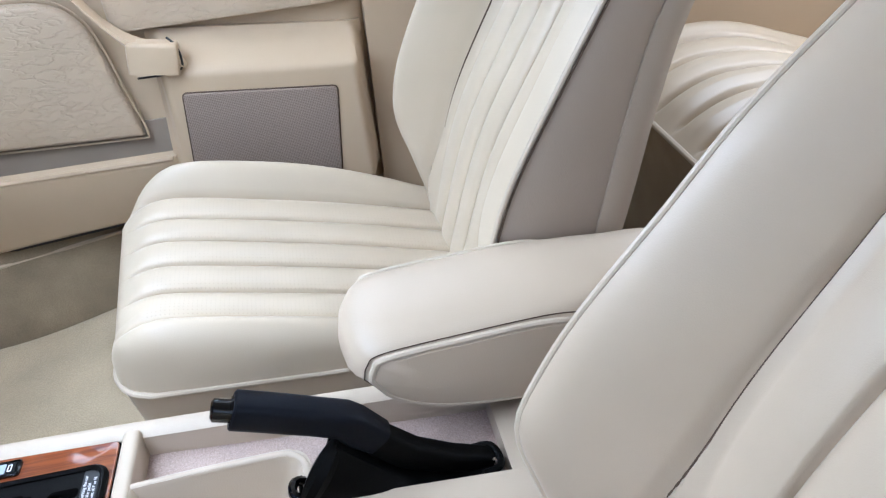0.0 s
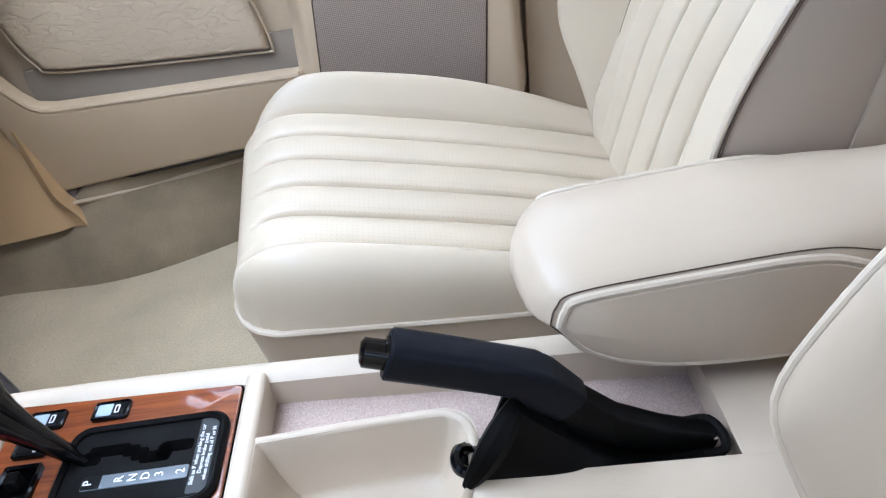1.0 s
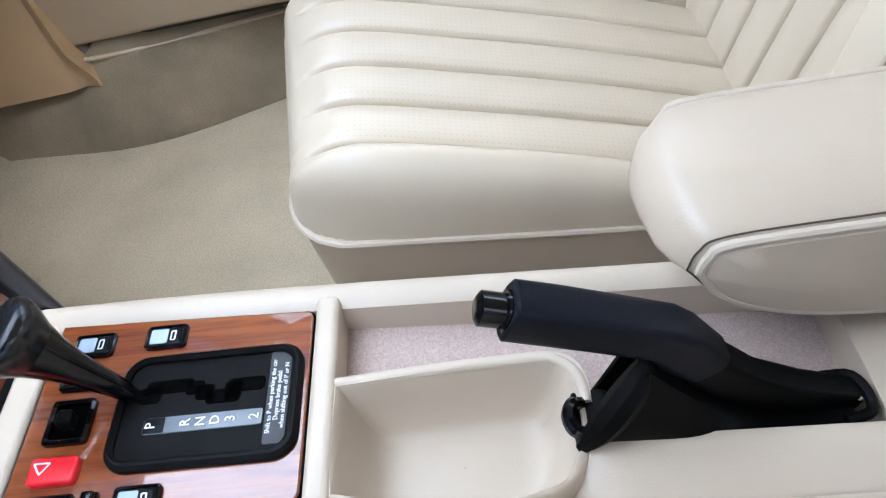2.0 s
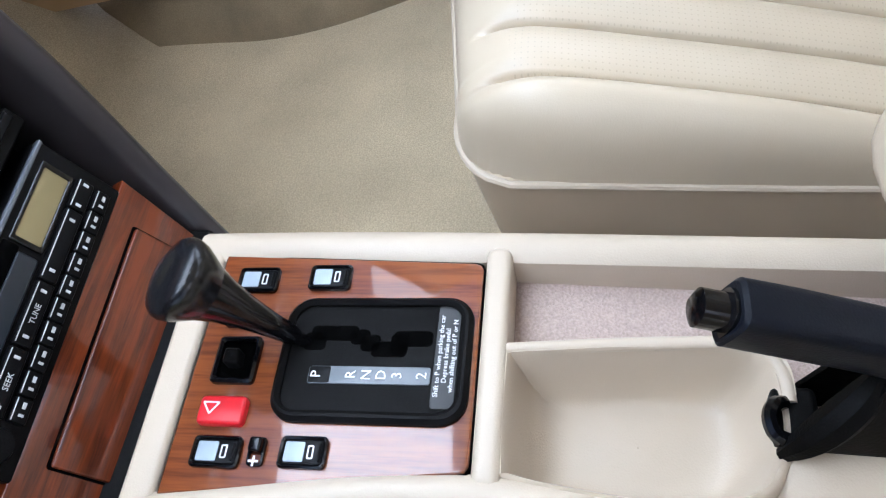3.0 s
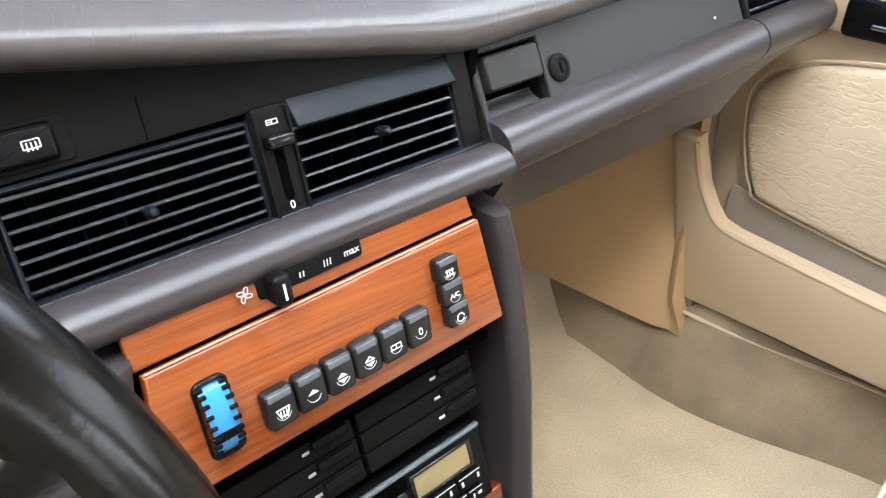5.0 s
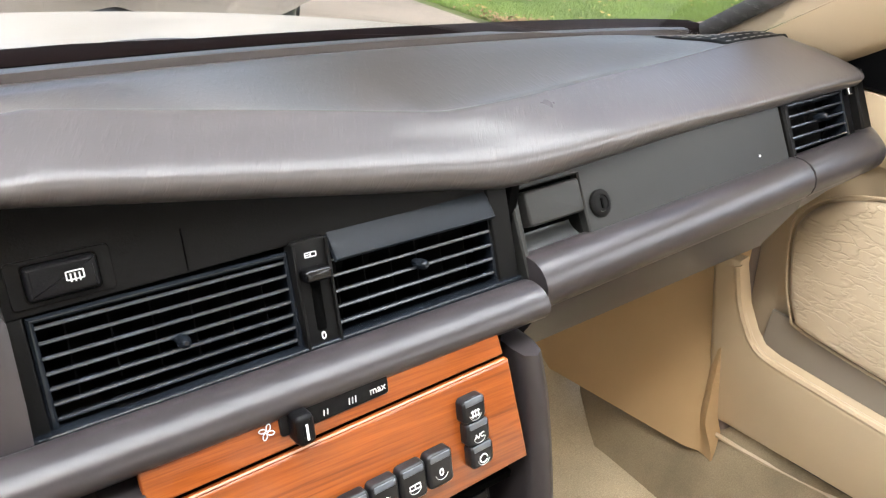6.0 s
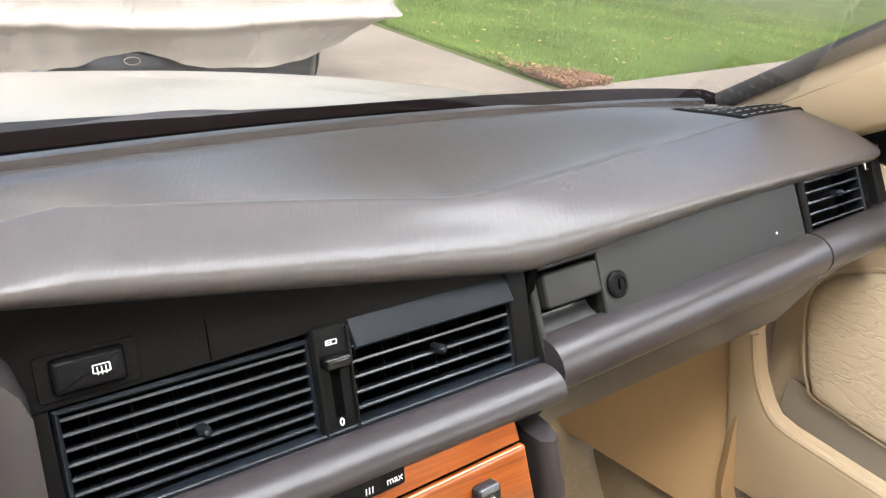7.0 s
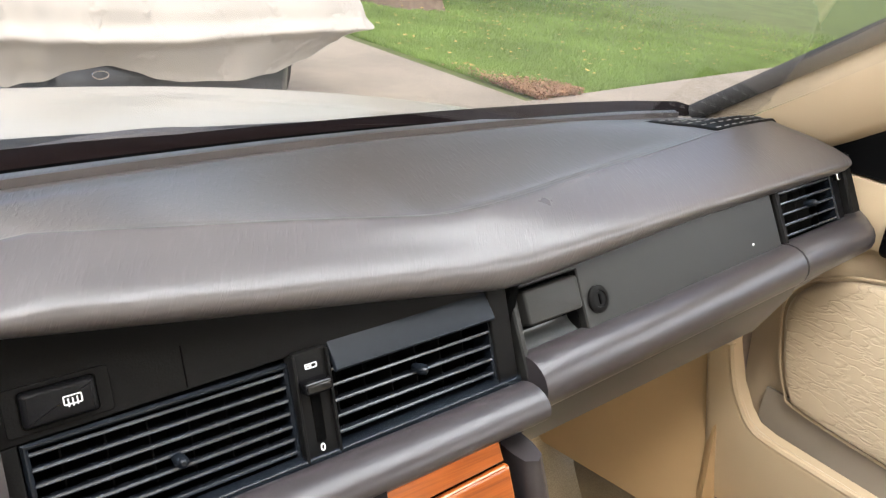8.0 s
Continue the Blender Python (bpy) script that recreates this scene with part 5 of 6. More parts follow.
part("latch_paddle", plate(rounded(0.0535, 0.0250, 0.003, 4, -0.1305, -0.0060), 0.012, GP @ at(0, 0, -0.008), 0.002), GLOVE, glove, "charcoal glovebox latch paddle")
for sx in (-0.1612, -0.1002):
    part("well_side", box(0.0012, 0.056, 0.018, GP @ at(sx, -0.0195, -0.0165), 0.0003), SATIN, glove)
lk = part("lock", lathe([(0.0105, 0), (0.0105, 0.002), (0.0085, 0.0035), (0.0065, 0.0035), (0.006, 0.0025), (0.001, 0.0025)], 24, GP @ at(-0.0845, -0.017, 0)), SATIN, glove, "round glovebox lock")
part("keyhole", box(0.0018, 0.008, 0.001, GP @ at(-0.0845, -0.017, 0.003), 0.0003), DARK, lk)
part("screw_dot", lathe([(0.0012, 0), (0.001, 0.0008), (0.0002, 0.001)], 8, GP @ at(0.1255, -0.020, 0)), WHITE, glove)
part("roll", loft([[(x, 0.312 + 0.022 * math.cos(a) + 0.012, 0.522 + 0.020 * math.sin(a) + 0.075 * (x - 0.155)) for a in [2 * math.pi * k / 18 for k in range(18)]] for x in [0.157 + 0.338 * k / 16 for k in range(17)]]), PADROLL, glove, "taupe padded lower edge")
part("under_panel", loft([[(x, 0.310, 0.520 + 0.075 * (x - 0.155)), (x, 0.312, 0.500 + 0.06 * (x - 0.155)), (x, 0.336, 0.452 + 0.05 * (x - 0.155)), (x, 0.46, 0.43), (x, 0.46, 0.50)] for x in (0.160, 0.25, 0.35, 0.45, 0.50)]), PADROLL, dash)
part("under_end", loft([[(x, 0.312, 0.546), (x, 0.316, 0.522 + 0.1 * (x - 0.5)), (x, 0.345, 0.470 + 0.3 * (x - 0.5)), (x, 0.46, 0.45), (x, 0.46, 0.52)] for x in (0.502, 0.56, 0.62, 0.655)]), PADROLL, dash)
part("shadow_gap", block(0.149, 0.157, 0.345, 0.37, 0.50, 0.592, 0.001), DARK, dash)
# end vent
EV = basis((0.570, 0.3465, 0.594), (1, 0, 0.055), (0, GS, 1))
part("end_face", ringplate([(-0.074, -0.036), (0.080, -0.036), (0.078, 0.040), (-0.076, 0.040)], [(-0.066, -0.030), (0.062, -0.030), (0.062, 0.034), (-0.066, 0.034)], 0.010, EV @ at(0, 0, -0.008), 0.002), SATIN, dash)
part("end_back", plate(rounded(0.14, 0.07, 0.002), 0.004, EV @ at(0, 0, -0.05), 0.001), DARK, dash)
vent(-0.064, 0.034, -0.029, 0.033, 6, 15, EV, False, dirs=4)
ew = part("vent_wheel_slot", plate(rounded(0.020, 0.060, 0.002, 2, 0.050, 0.002), 0.004, EV @ at(0, 0, -0.010), 0.001), BLACK, dash)
# Chrome block put in for a small highlight on the vent control.
part("wheel", plate(rounded(0.007, 0.012, 0.001, 2, 0.050, 0.020), 0.008, EV @ at(0, 0, -0.006), 0.001), CHROME, ew, "small vent wheel, chrome for its highlight")
part("end_roll", loft([[(x, 0.312 + 0.022 * math.cos(a) + 0.012 + 0.03 * smooth(0.63, 0.665, x), 0.522 + 0.020 * math.sin(a) + 0.075 * (x - 0.155)) for a in [2 * math.pi * k / 18 for k in range(18)]] for x in [0.498 + 0.164 * k / 10 for k in range(11)]]), PADROLL, dash, "taupe padded lower edge")
part("end_cheek", plate([(0.0, -0.06), (0.16, -0.06), (0.17, 0.03), (0.02, 0.03)], 0.02, basis((0.640, 0.345, 0.60), (0, 1, 0), (0, 0, 1)), 0.006), PADROLL, dash)

# ---- centre stack ----
stack = thing("centre_stack", "wood-faced heater control panel with black push buttons", "control panel", at=(0, 0.28, 0.3))
CC = basis((0, 0.2665, 0.452), (1, 0, 0.06), (0, 0.25, 1))
part("wood_panel", plate([(-0.122, -0.0265), (0.1175, -0.0265), (0.1172, -0.0230), (0.1068, 0.0490), (-0.113, 0.0490), (-0.122, -0.0230)], 0.006, CC @ at(0, 0, -0.006), 0.0022), WOOD, stack, "glossy orange zebrano veneer panel")
# Pale strip painted as the reflection on the panel's bevel.
part("highlight_line", box(0.216, 0.0009, 0.0012, CC @ at(-0.004, 0.0497, -0.0012), 0.0003), material("wood_edge_highlight", (0.42, 0.22, 0.15), 0.15), stack, "pale line for the highlight on the panel's upper edge")
part("upper_wood", plate([(-0.116, 0.0515), (0.1055, 0.0515), (0.101, 0.0735), (-0.116, 0.0735)], 0.006, CC @ at(0, 0, -0.0075) @ Matrix.Rotation(radians(-2), 4, 'X'), 0.0015), WOOD, stack)
fs = part("fan_slot", plate(rounded(0.066, 0.0155, 0.002, 2, -0.0130, 0.0672), 0.003, CC @ at(0, 0, -0.0030) @ Matrix.Rotation(radians(-2), 4, 'X'), 0.001), BLACK, stack, "black fan speed slide with markings")
part("fan_slider", plate(rounded(0.0105, 0.0175, 0.003, 3, -0.0360, 0.0640), 0.014, CC @ at(0, 0, -0.006), 0.003), BLACK, stack, "black fan slider")
mark([bar(-0.0360, 0.0590, -0.0360, 0.0680, 0.0012)], CC @ at(0, 0, 0.0082), WHITE, stack)
FM = CC @ at(0, 0, 0.0002) @ Matrix.Rotation(radians(-2), 4, 'X')
letters("max", 0.0062, FM @ at(0.0125, 0.0652, 0.0005), GREYPRINT, fs)
mark([bar(-0.0060 + 0.0020 * k, 0.0630, -0.0056 + 0.0020 * k, 0.0668, 0.0006) for k in range(3)] + [bar(-0.0215 + 0.0022 * k, 0.0630, -0.0211 + 0.0022 * k, 0.0660, 0.0006) for k in range(2)], FM @ at(0, 0, 0.0006), GREYPRINT, fs)
fan = []
for k in range(4):
    a = radians(45 + 90 * k)
    c = Vector((-0.0535, 0.0668))
    d, q = Vector((math.cos(a), math.sin(a))), Vector((-math.sin(a), math.cos(a)))
    petal = [c + d * (0.0030 - 0.0023 * math.cos(t)) + q * (0.0016 * math.sin(t) + 0.0008 * (1 - math.cos(t))) for t in [2 * math.pi * i / 12 for i in range(13)]]
    fan += [bar(*petal[i], *petal[i + 1], 0.0006) for i in range(12)]
mark(fan, FM @ at(-0.0535, 0.0668, 0.0002) @ Matrix.Diagonal((0.78, 0.78, 1, 1)) @ at(0.0535, -0.0668), GREYPRINT, stack)


def button(x, y, w, h, sign, label="black push button with white symbol"):
    b = part("push_button", plate(rounded(w, h, 0.003, 3, x, y), 0.0075, CC, 0.0022), BUTTON, stack, label)
    top = part("top_edge", plate(rounded(w * 0.8, 0.0042, 0.001, 2, x, y + h * 0.36), 0.0012, CC @ at(0, 0, 0.0066), 0.0005), BUTTON_EDGE, b)
    k = at(x, y - 0.002, 0.0077) @ Matrix.Diagonal((0.72, 0.72, 1, 1))
    arc = [bar(0.0062 * math.cos(a), 0.0062 * math.sin(a), 0.0062 * math.cos(a + 0.3), 0.0062 * math.sin(a + 0.3), 0.0004) for a in [3.3 + 0.3 * i for i in range(9)]]
    mark(arc, CC @ k, GREYPRINT, b)
    up = [(-0.0045, 0.001), (0.0045, 0.001), (0.0, 0.0045)]
    dn = [(-0.0045, -0.001), (0.0, -0.0045), (0.0045, -0.001)]
    outline_up = [bar(-0.0045, 0.001, 0.0045, 0.001, 0.0008), bar(-0.0045, 0.001, 0, 0.0045, 0.0008), bar(0.0045, 0.001, 0, 0.0045, 0.0008)]
    if sign == "0":
        letters("0", 0.010, CC @ k, WHITE, b)
    elif sign == "A/C":
        letters("A/C", 0.0062, CC @ k, WHITE, b)
    else:
        polys = {"up": [up], "updn": [up, dn], "halfdn": outline_up + [dn],
                 "screen": [bar(-0.0055, 0.0035, 0.0055, 0.0035, 0.0009), bar(-0.0055, 0.0035, -0.003, -0.003, 0.0009), bar(0.0055, 0.0035, 0.003, -0.003, 0.0009), bar(-0.003, -0.003, 0.003, -0.003, 0.0009)] + [bar(-0.0025 + 0.0025 * i, -0.0045, -0.0025 + 0.0025 * i, 0.002, 0.0009) for i in range(3)],
                 "vent": [bar(-0.005, 0.002, 0.005, 0.002, 0.0008), bar(-0.005, -0.002, 0.005, -0.002, 0.0008), bar(-0.005, -0.002, -0.005, 0.002, 0.0008), bar(0.005, -0.002, 0.005, 0.002, 0.0008), bar(0, -0.002, 0, 0.002, 0.0008)],
                 "rec": [bar(0.004 * math.cos(a), 0.004 * math.sin(a), 0.004 * math.cos(a + 0.45), 0.004 * math.sin(a + 0.45), 0.001) for a in [0.45 * i for i in range(13)]],
                 "res": [bar(-0.003 + 0.003 * i, -0.0035, -0.003 + 0.003 * i, 0.0035, 0.0008) for i in range(3)] + [bar(-0.0045, 0.002, 0.0045, 0.002, 0.0008), bar(-0.0045, -0.002, 0.0045, -0.002, 0.0008)]}[sign]
        mark(polys, CC @ k, WHITE, b)
    return b


for k, sg in enumerate(("screen", "up", "updn", "halfdn", "vent", "0")):
    button(-0.0537 + 0.0193 * k, 0.0005 + 0.0005 * k, 0.0182, 0.0232, sg)
for k, sg in enumerate(("res", "A/C", "rec")):
    button(0.0712 + 0.0017 * k, 0.0308 - 0.0164 * k, 0.0172, 0.0160, sg)
tw = part("temperature_wheel", ringplate(rounded(0.0195, 0.0475, 0.005, 4, -0.085, 0.0108), rounded(0.0160, 0.0440, 0.004, 4, -0.085, 0.0108), 0.0025, CC, 0.001), BLACK, stack, "blue ribbed temperature thumbwheel in a black slot")
part("blue_drum", sheet(lambda u, v: CC @ Vector((-0.085 - 0.0075 + 0.015 * u, 0.0108 + 0.0205 * math.cos(math.pi * v), 0.0085 * math.sin(math.pi * v))), 6, 24), BLUE, tw, "bright blue drum")
part("dark_band", sheet(lambda u, v: CC @ Vector((-0.085 - 0.0077 + 0.0154 * u, 0.0108 + 0.0208 * math.cos(math.pi * (0.57 + 0.1 * v)), 0.0088 * math.sin(math.pi * (0.57 + 0.1 * v)))), 4, 6), BLACK, tw)
for k in range(9):
    a = math.pi * (0.1 + 0.1 * k)
    for sx in (-0.0066, 0.0066):
        part("rib", box(0.0045, 0.0022, 0.002, CC @ at(-0.085 + sx, 0.0108 + 0.0208 * math.cos(a), 0.0090 * math.sin(a)), 0.0006), BLACK, tw)

# side mouldings of the stack
for s in (-1, 1):
    secs = []
    for p, w in zip(spline([(0.127, 0.284, 0.502), (0.133, 0.272, 0.46), (0.134, 0.250, 0.38), (0.124, 0.222, 0.28), (0.104, 0.186, 0.205)], 24), [0.0] * 24):
        secs.append([(s * (p.x + a), p.y + b, p.z) for a, b in ((-0.010, 0.006), (-0.008, -0.004), (0.0, -0.008), (0.007, -0.004), (0.010, 0.008), (0.010, 0.16), (-0.010, 0.16))])
    part("side_moulding", loft(secs), PADROLL, stack, "curved taupe side moulding", angle=60)
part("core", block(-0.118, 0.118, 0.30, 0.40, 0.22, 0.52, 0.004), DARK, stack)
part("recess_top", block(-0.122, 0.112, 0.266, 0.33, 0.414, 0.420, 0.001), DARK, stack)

# storage drawers above the radio
LS = 0.40
LP = basis((0, 0.2555, 0.352), (1, 0, 0.05), (0, LS, 1))
drawers = thing("cassette_drawers", "two stacks of three slim black cassette drawers", "storage unit", at=(0, 0.28, 0.38))
part("frame", plate(rounded(0.200, 0.064, 0.002, 2, 0.0, 0.037), 0.030, LP @ at(0, 0, -0.034), 0.001), DARK, drawers)
for c, (x0, x1) in enumerate(((-0.100, 0.0025), (0.0060, 0.1030))):
    for k in range(3):
        y = 0.0145 + 0.0150 * k
        dr = part("drawer", plate(rounded(x1 - x0, 0.0138, 0.001, 2, (x0 + x1) / 2, y), 0.006, LP @ at(0, 0, -0.005), 0.001), SATIN, drawers)
        xr = x1 - 0.017
        part("finger_ledge", plate(rounded(0.026, 0.006, 0.001, 2, xr, y + 0.0035), 0.004, LP, 0.001), BLACK, dr)
        mark([bar(xr - 0.020, y + 0.001, xr - 0.015, y + 0.001, 0.002)], LP @ at(0, 0, 0.0012), GREYPRINT, dr)

# radio
radio = thing("car_radio", "black cassette radio with amber-grey display", "radio", at=(0, 0.25, 0.33))
RW = 0.190
part("face", plate(rounded(RW, 0.0600, 0.002, 3, 0.0, -0.0325), 0.028, LP @ at(0, 0, -0.026), 0.001), BLACK, radio)
part("top_strip", box(RW, 0.0030, 0.004, LP @ at(0, -0.0040, 0.002), 0.0008), material("grey_radio_strip", (0.09, 0.10, 0.115), 0.25), radio, "grey bevelled upper strip")
part("cassette_door", plate(rounded(0.098, 0.0130, 0.002, 3, -0.024, -0.0240), 0.0022, LP @ at(0, 0, 0.0015), 0.0008), material("blue_black_flap", (0.008, 0.011, 0.016), 0.3), radio, "blue-black cassette flap")
part("cassette_slot", plate(rounded(0.030, 0.0100, 0.001, 2, 0.0130, -0.0125), 0.0006, LP @ at(0, 0, 0.0020), 0.0002), DARK, radio)
part("display", plate(rounded(0.048, 0.0165, 0.001, 2, 0.0570, -0.0205), 0.0012, LP @ at(0, 0, 0.0018), 0.0004), LCD, radio, "olive-grey liquid crystal display")
part("display_frame", ringplate(rounded(0.055, 0.0215, 0.001, 2, 0.0570, -0.0205), rounded(0.048, 0.0165, 0.001, 2, 0.0570, -0.0205), 0.0022, LP @ at(0, 0, 0.0015), 0.0006), GLOSS, radio)
# maker's name and badge as plain shapes
mark([bar(-0.042 + 0.0040 * k, -0.0125, -0.0390 + 0.0040 * k, -0.0125, 0.0026) for k in range(11)], LP @ at(0, 0, 0.0024), GREYPRINT, radio, "maker_name")
mark([bar(-0.0490 + 0.0032 * math.cos(a), -0.0125 + 0.0032 * math.sin(a), -0.0490 + 0.0032 * math.cos(a + 0.5), -0.0125 + 0.0032 * math.sin(a + 0.5), 0.0006) for a in [0.5 * i for i in range(13)]], LP @ at(0, 0, 0.0024), GREYPRINT, radio, "maker_badge")
kn = part("volume_knob", lathe([(0.0095, 0), (0.0095, 0.007), (0.0085, 0.009), (0.002, 0.0092)], 24, LP @ at(-0.080, -0.044, 0.002)), BLACK, radio, "round black volume knob")
for x0, x1, word in ((-0.0660, -0.0270, "SEEK"), (-0.0255, 0.0140, "TUNE"), (0.0155, 0.0640, ""), (0.0655, 0.0860, "")):
    x, w, y = (x0 + x1) / 2, x1 - x0, -0.0385
    bt = part("radio_button", plate(rounded(w, 0.0110, 0.001, 2, x, y), 0.0040, LP @ at(0, 0, 0.0015), 0.0008), BLACK, radio)
    part("edge_line", box(w * 0.94, 0.0006, 0.0004, LP @ at(x, y + 0.0044, 0.0056), 0.0001), GREYPRINT, bt)
    if word:
        letters(word, 0.0048, LP @ at(x, y - 0.0004, 0.0056), GREYPRINT, bt)
    for sx in (-1, 1):
        mark([bar(x + sx * w * 0.36, y - 0.0018, x + sx * w * 0.36, y + 0.0018, 0.0018)], LP @ at(0, 0, 0.0056), GREYPRINT, bt)
for k in range(10):
    x, y = -0.0660 + 0.0152 * (k + 0.5), -0.0515
    bt = part("radio_button", plate(rounded(0.0143, 0.0100, 0.001, 2, x, y), 0.0040, LP @ at(0, 0, 0.0015), 0.0008), BLACK, radio)
    part("edge_line", box(0.0125, 0.0006, 0.0004, LP @ at(x, y + 0.0040, 0.0056), 0.0001), GREYPRINT, bt)
    mark([bar(x - 0.0035, y - 0.0005, x - 0.0020, y - 0.0005, 0.0030), bar(x + 0.0010, y - 0.0005, x + 0.0045, y - 0.0005, 0.0020)], LP @ at(0, 0, 0.0056), GREYPRINT, bt)

# wood ashtray panel below the radio
ash = thing("ashtray_panel", "glossy red-brown wood panel with ashtray lid", "ashtray", at=(0, 0.2, 0.27))
AP = basis((0, 0.2315, 0.296), (1, 0, 0.04), (0, 0.52, 1))
part("wood_surround", plate([(-0.095, -0.080), (0.0945, -0.080), (0.1075, 0.000), (-0.1075, 0.000)], 0.012, AP @ at(0, 0, -0.012), 0.0015), WOOD_DARK, ash)
part("lid_gap", plate(rounded(0.1605, 0.058, 0.002, 3, 0.0, -0.0457), 0.0006, AP, 0.0002), DARK, ash)
part("lid", plate(rounded(0.1575, 0.055, 0.002, 3, 0.0, -0.0460), 0.0030, AP, 0.0012), WOOD_DARK, ash, "glossy wood ashtray lid")
# Black block in place of the dark gap between ashtray and console.
part("foot", block(-0.105, 0.105, 0.19, 0.26, 0.19, 0.2465, 0.004), BOOT, ash)

# ---- steering wheel and column ----
wheel = thing("steering_wheel", "worn black leather steering wheel", "steering wheel", at=(-0.35, 0.08, 0.57))
tl = radians(25)
WM = basis((-0.350, 0.080, 0.572), (1, 0, 0), (0, math.sin(tl), math.cos(tl)))
RIM = material("worn_black_leather", (0.0025, 0.0021, 0.0022), 0.19, grain=0.05, grain_scale=600, vary=0.12, patch_scale=25, spec=0.34)
part("rim", tube([WM @ Vector((0.182 * math.cos(a), 0.182 * math.sin(a), 0)) for a in [2 * math.pi * k / 96 for k in range(96)]], 0.0150, 24, closed=True), RIM, wheel)


def hub(u, v):
    a = 2 * math.pi * u
    r = v
    rx, ry = 0.088, 0.070
    k = (abs(math.cos(a)) ** 4 + abs(math.sin(a)) ** 4) ** -0.25
    return WM @ Vector((rx * k * r * math.cos(a), -0.006 + ry * k * r * math.sin(a), 0.020 + 0.030 * (1 - r ** 4)))


part("hub_pad", sheet(hub, 48, 12), material("black_hub_vinyl", (0.003, 0.003, 0.0035), 0.4, grain=0.2, spec=0.2), wheel, "black padded hub")
part("hub_back", loft([[WM @ Vector((0.088 * s * k * math.cos(a), -0.006 + 0.070 * s * k * math.sin(a), z)) for a in [2 * math.pi * i / 32 for i in range(32)] for k in [(abs(math.cos(a)) ** 4 + abs(math.sin(a)) ** 4) ** -0.25]] for s, z in ((1.0, 0.0195), (0.95, -0.03), (0.5, -0.06))]), BLACK, wheel)
for a0 in (0, 180, 238, 302):
    a = radians(a0)
    low = a0 > 200
    d, q = Vector((math.cos(a), math.sin(a), 0)), Vector((0, 1, 0) if not low else (-math.sin(a), math.cos(a), 0))
    off = Vector((0, 0 if low else 0.061, 0))
    secs = []
    for t in [k / 14 for k in range(15)]:
        r = 0.05 + (0.128 if low else 0.1200) * t
        w = (0.017 if low else 0.0115) + 0.018 * max(0.0, (t - 0.72) / 0.28) ** 2.2
        z = 0.018 - 0.012 * t
        secs.append([WM @ (d * r + off + q * w * c + Vector((0, 0, z + 0.008 * e))) for c, e in ((-1, 0), (-0.85, 0.7), (-0.4, 1), (0.4, 1), (0.85, 0.7), (1, 0), (0.85, -0.7), (0.4, -1), (-0.4, -1), (-0.85, -0.7))])
    part("spoke", loft(secs), RIM, wheel, angle=75)
COLUMN = material("brown_cowl_plastic", (0.034, 0.022, 0.0155), 0.5, grain=0.15, grain_scale=800, spec=0.2)
column = thing("steering_column", "taupe plastic steering column cowl", "steering column", at=(-0.35, 0.25, 0.45))
part("cowl", loft([[Vector((-0.35 + w * math.cos(a), y, z + h * math.sin(a))) for a in [2 * math.pi * k / 24 for k in range(24)]] for y, z, w, h in ((0.14, 0.530, 0.045, 0.045), (0.17, 0.520, 0.055, 0.055), (0.28, 0.49, 0.062, 0.06), (0.40, 0.45, 0.062, 0.06))]), COLUMN, column)
part("knee_panel", loft([[(x, 0.32 + 0.02, 0.515), (x, 0.33, 0.47), (x, 0.345, 0.36), (x, 0.38, 0.16), (x, 0.46, 0.14), (x, 0.46, 0.5)] for x in (-0.66, -0.5, -0.3, -0.118)]), COLUMN, column, "brown knee panel")
# instrument surround
part("cluster_frame", loft([[(x, 0.312, 0.515), (x, 0.317, 0.545), (x, 0.335, zt), (x, 0.360, zt + 0.005), (x, 0.360, 0.515)] for x, zt in ((-0.200, 0.630), (-0.172, 0.608), (-0.160, 0.592), (-0.1555, 0.578))]), PADROLL, dash, "taupe edge of the instrument surround")
part("cluster_face", block(-0.62, -0.185, 0.40, 0.43, 0.50, 0.66, 0.004), BLACK, dash)
part("cluster_low", block(-0.64, -0.18, 0.33, 0.41, 0.50, 0.525, 0.006), PADROLL, dash)
part("lock_housing", loft([[Vector((-0.196 + w * math.cos(a), y, z + h * math.sin(a))) for a in [2 * math.pi * k / 24 for k in range(24)]] for y, z, w, h in ((0.262, 0.420, 0.034, 0.068), (0.266, 0.418, 0.043, 0.078), (0.276, 0.415, 0.047, 0.084), (0.34, 0.41, 0.050, 0.088))]), COLUMN, column)
# ignition lock and keys
ign = thing("ignition_lock", "dark ignition lock with a bright ring", "ignition lock", at=(-0.184, 0.30, 0.47))
IM = basis((-0.184, 0.262, 0.466), (1, 0, 0), (0, 0.3, 1))
part("ring", lathe([(0.021, -0.012), (0.021, 0.004), (0.018, 0.006), (0.0155, 0.004), (0.0155, -0.004), (0.002, -0.004)], 28, IM), CHROME, ign)
part("core", lathe([(0.0155, -0.003), (0.0155, 0.0), (0.006, 0.001), (0.001, 0.001)], 20, IM), BLACK, ign)
STEEL = material("dull_steel", (0.32, 0.31, 0.30), 0.35, metal=1.0)
keys = thing("car_keys", "car key with a bright blue fob on a ring", "keys", at=(-0.18, 0.25, 0.43))
HANG = basis((-0.1745, 0.228, 0.462), (1, 0, 0), (0.10, 0, 1))
part("key_ring", tube([HANG @ Vector((-0.004 + 0.007 * math.cos(a), -0.005 + 0.008 * math.sin(a), 0.004 * math.sin(a))) for a in [2 * math.pi * k / 24 for k in range(24)]], 0.0011, 6, closed=True), STEEL, keys)
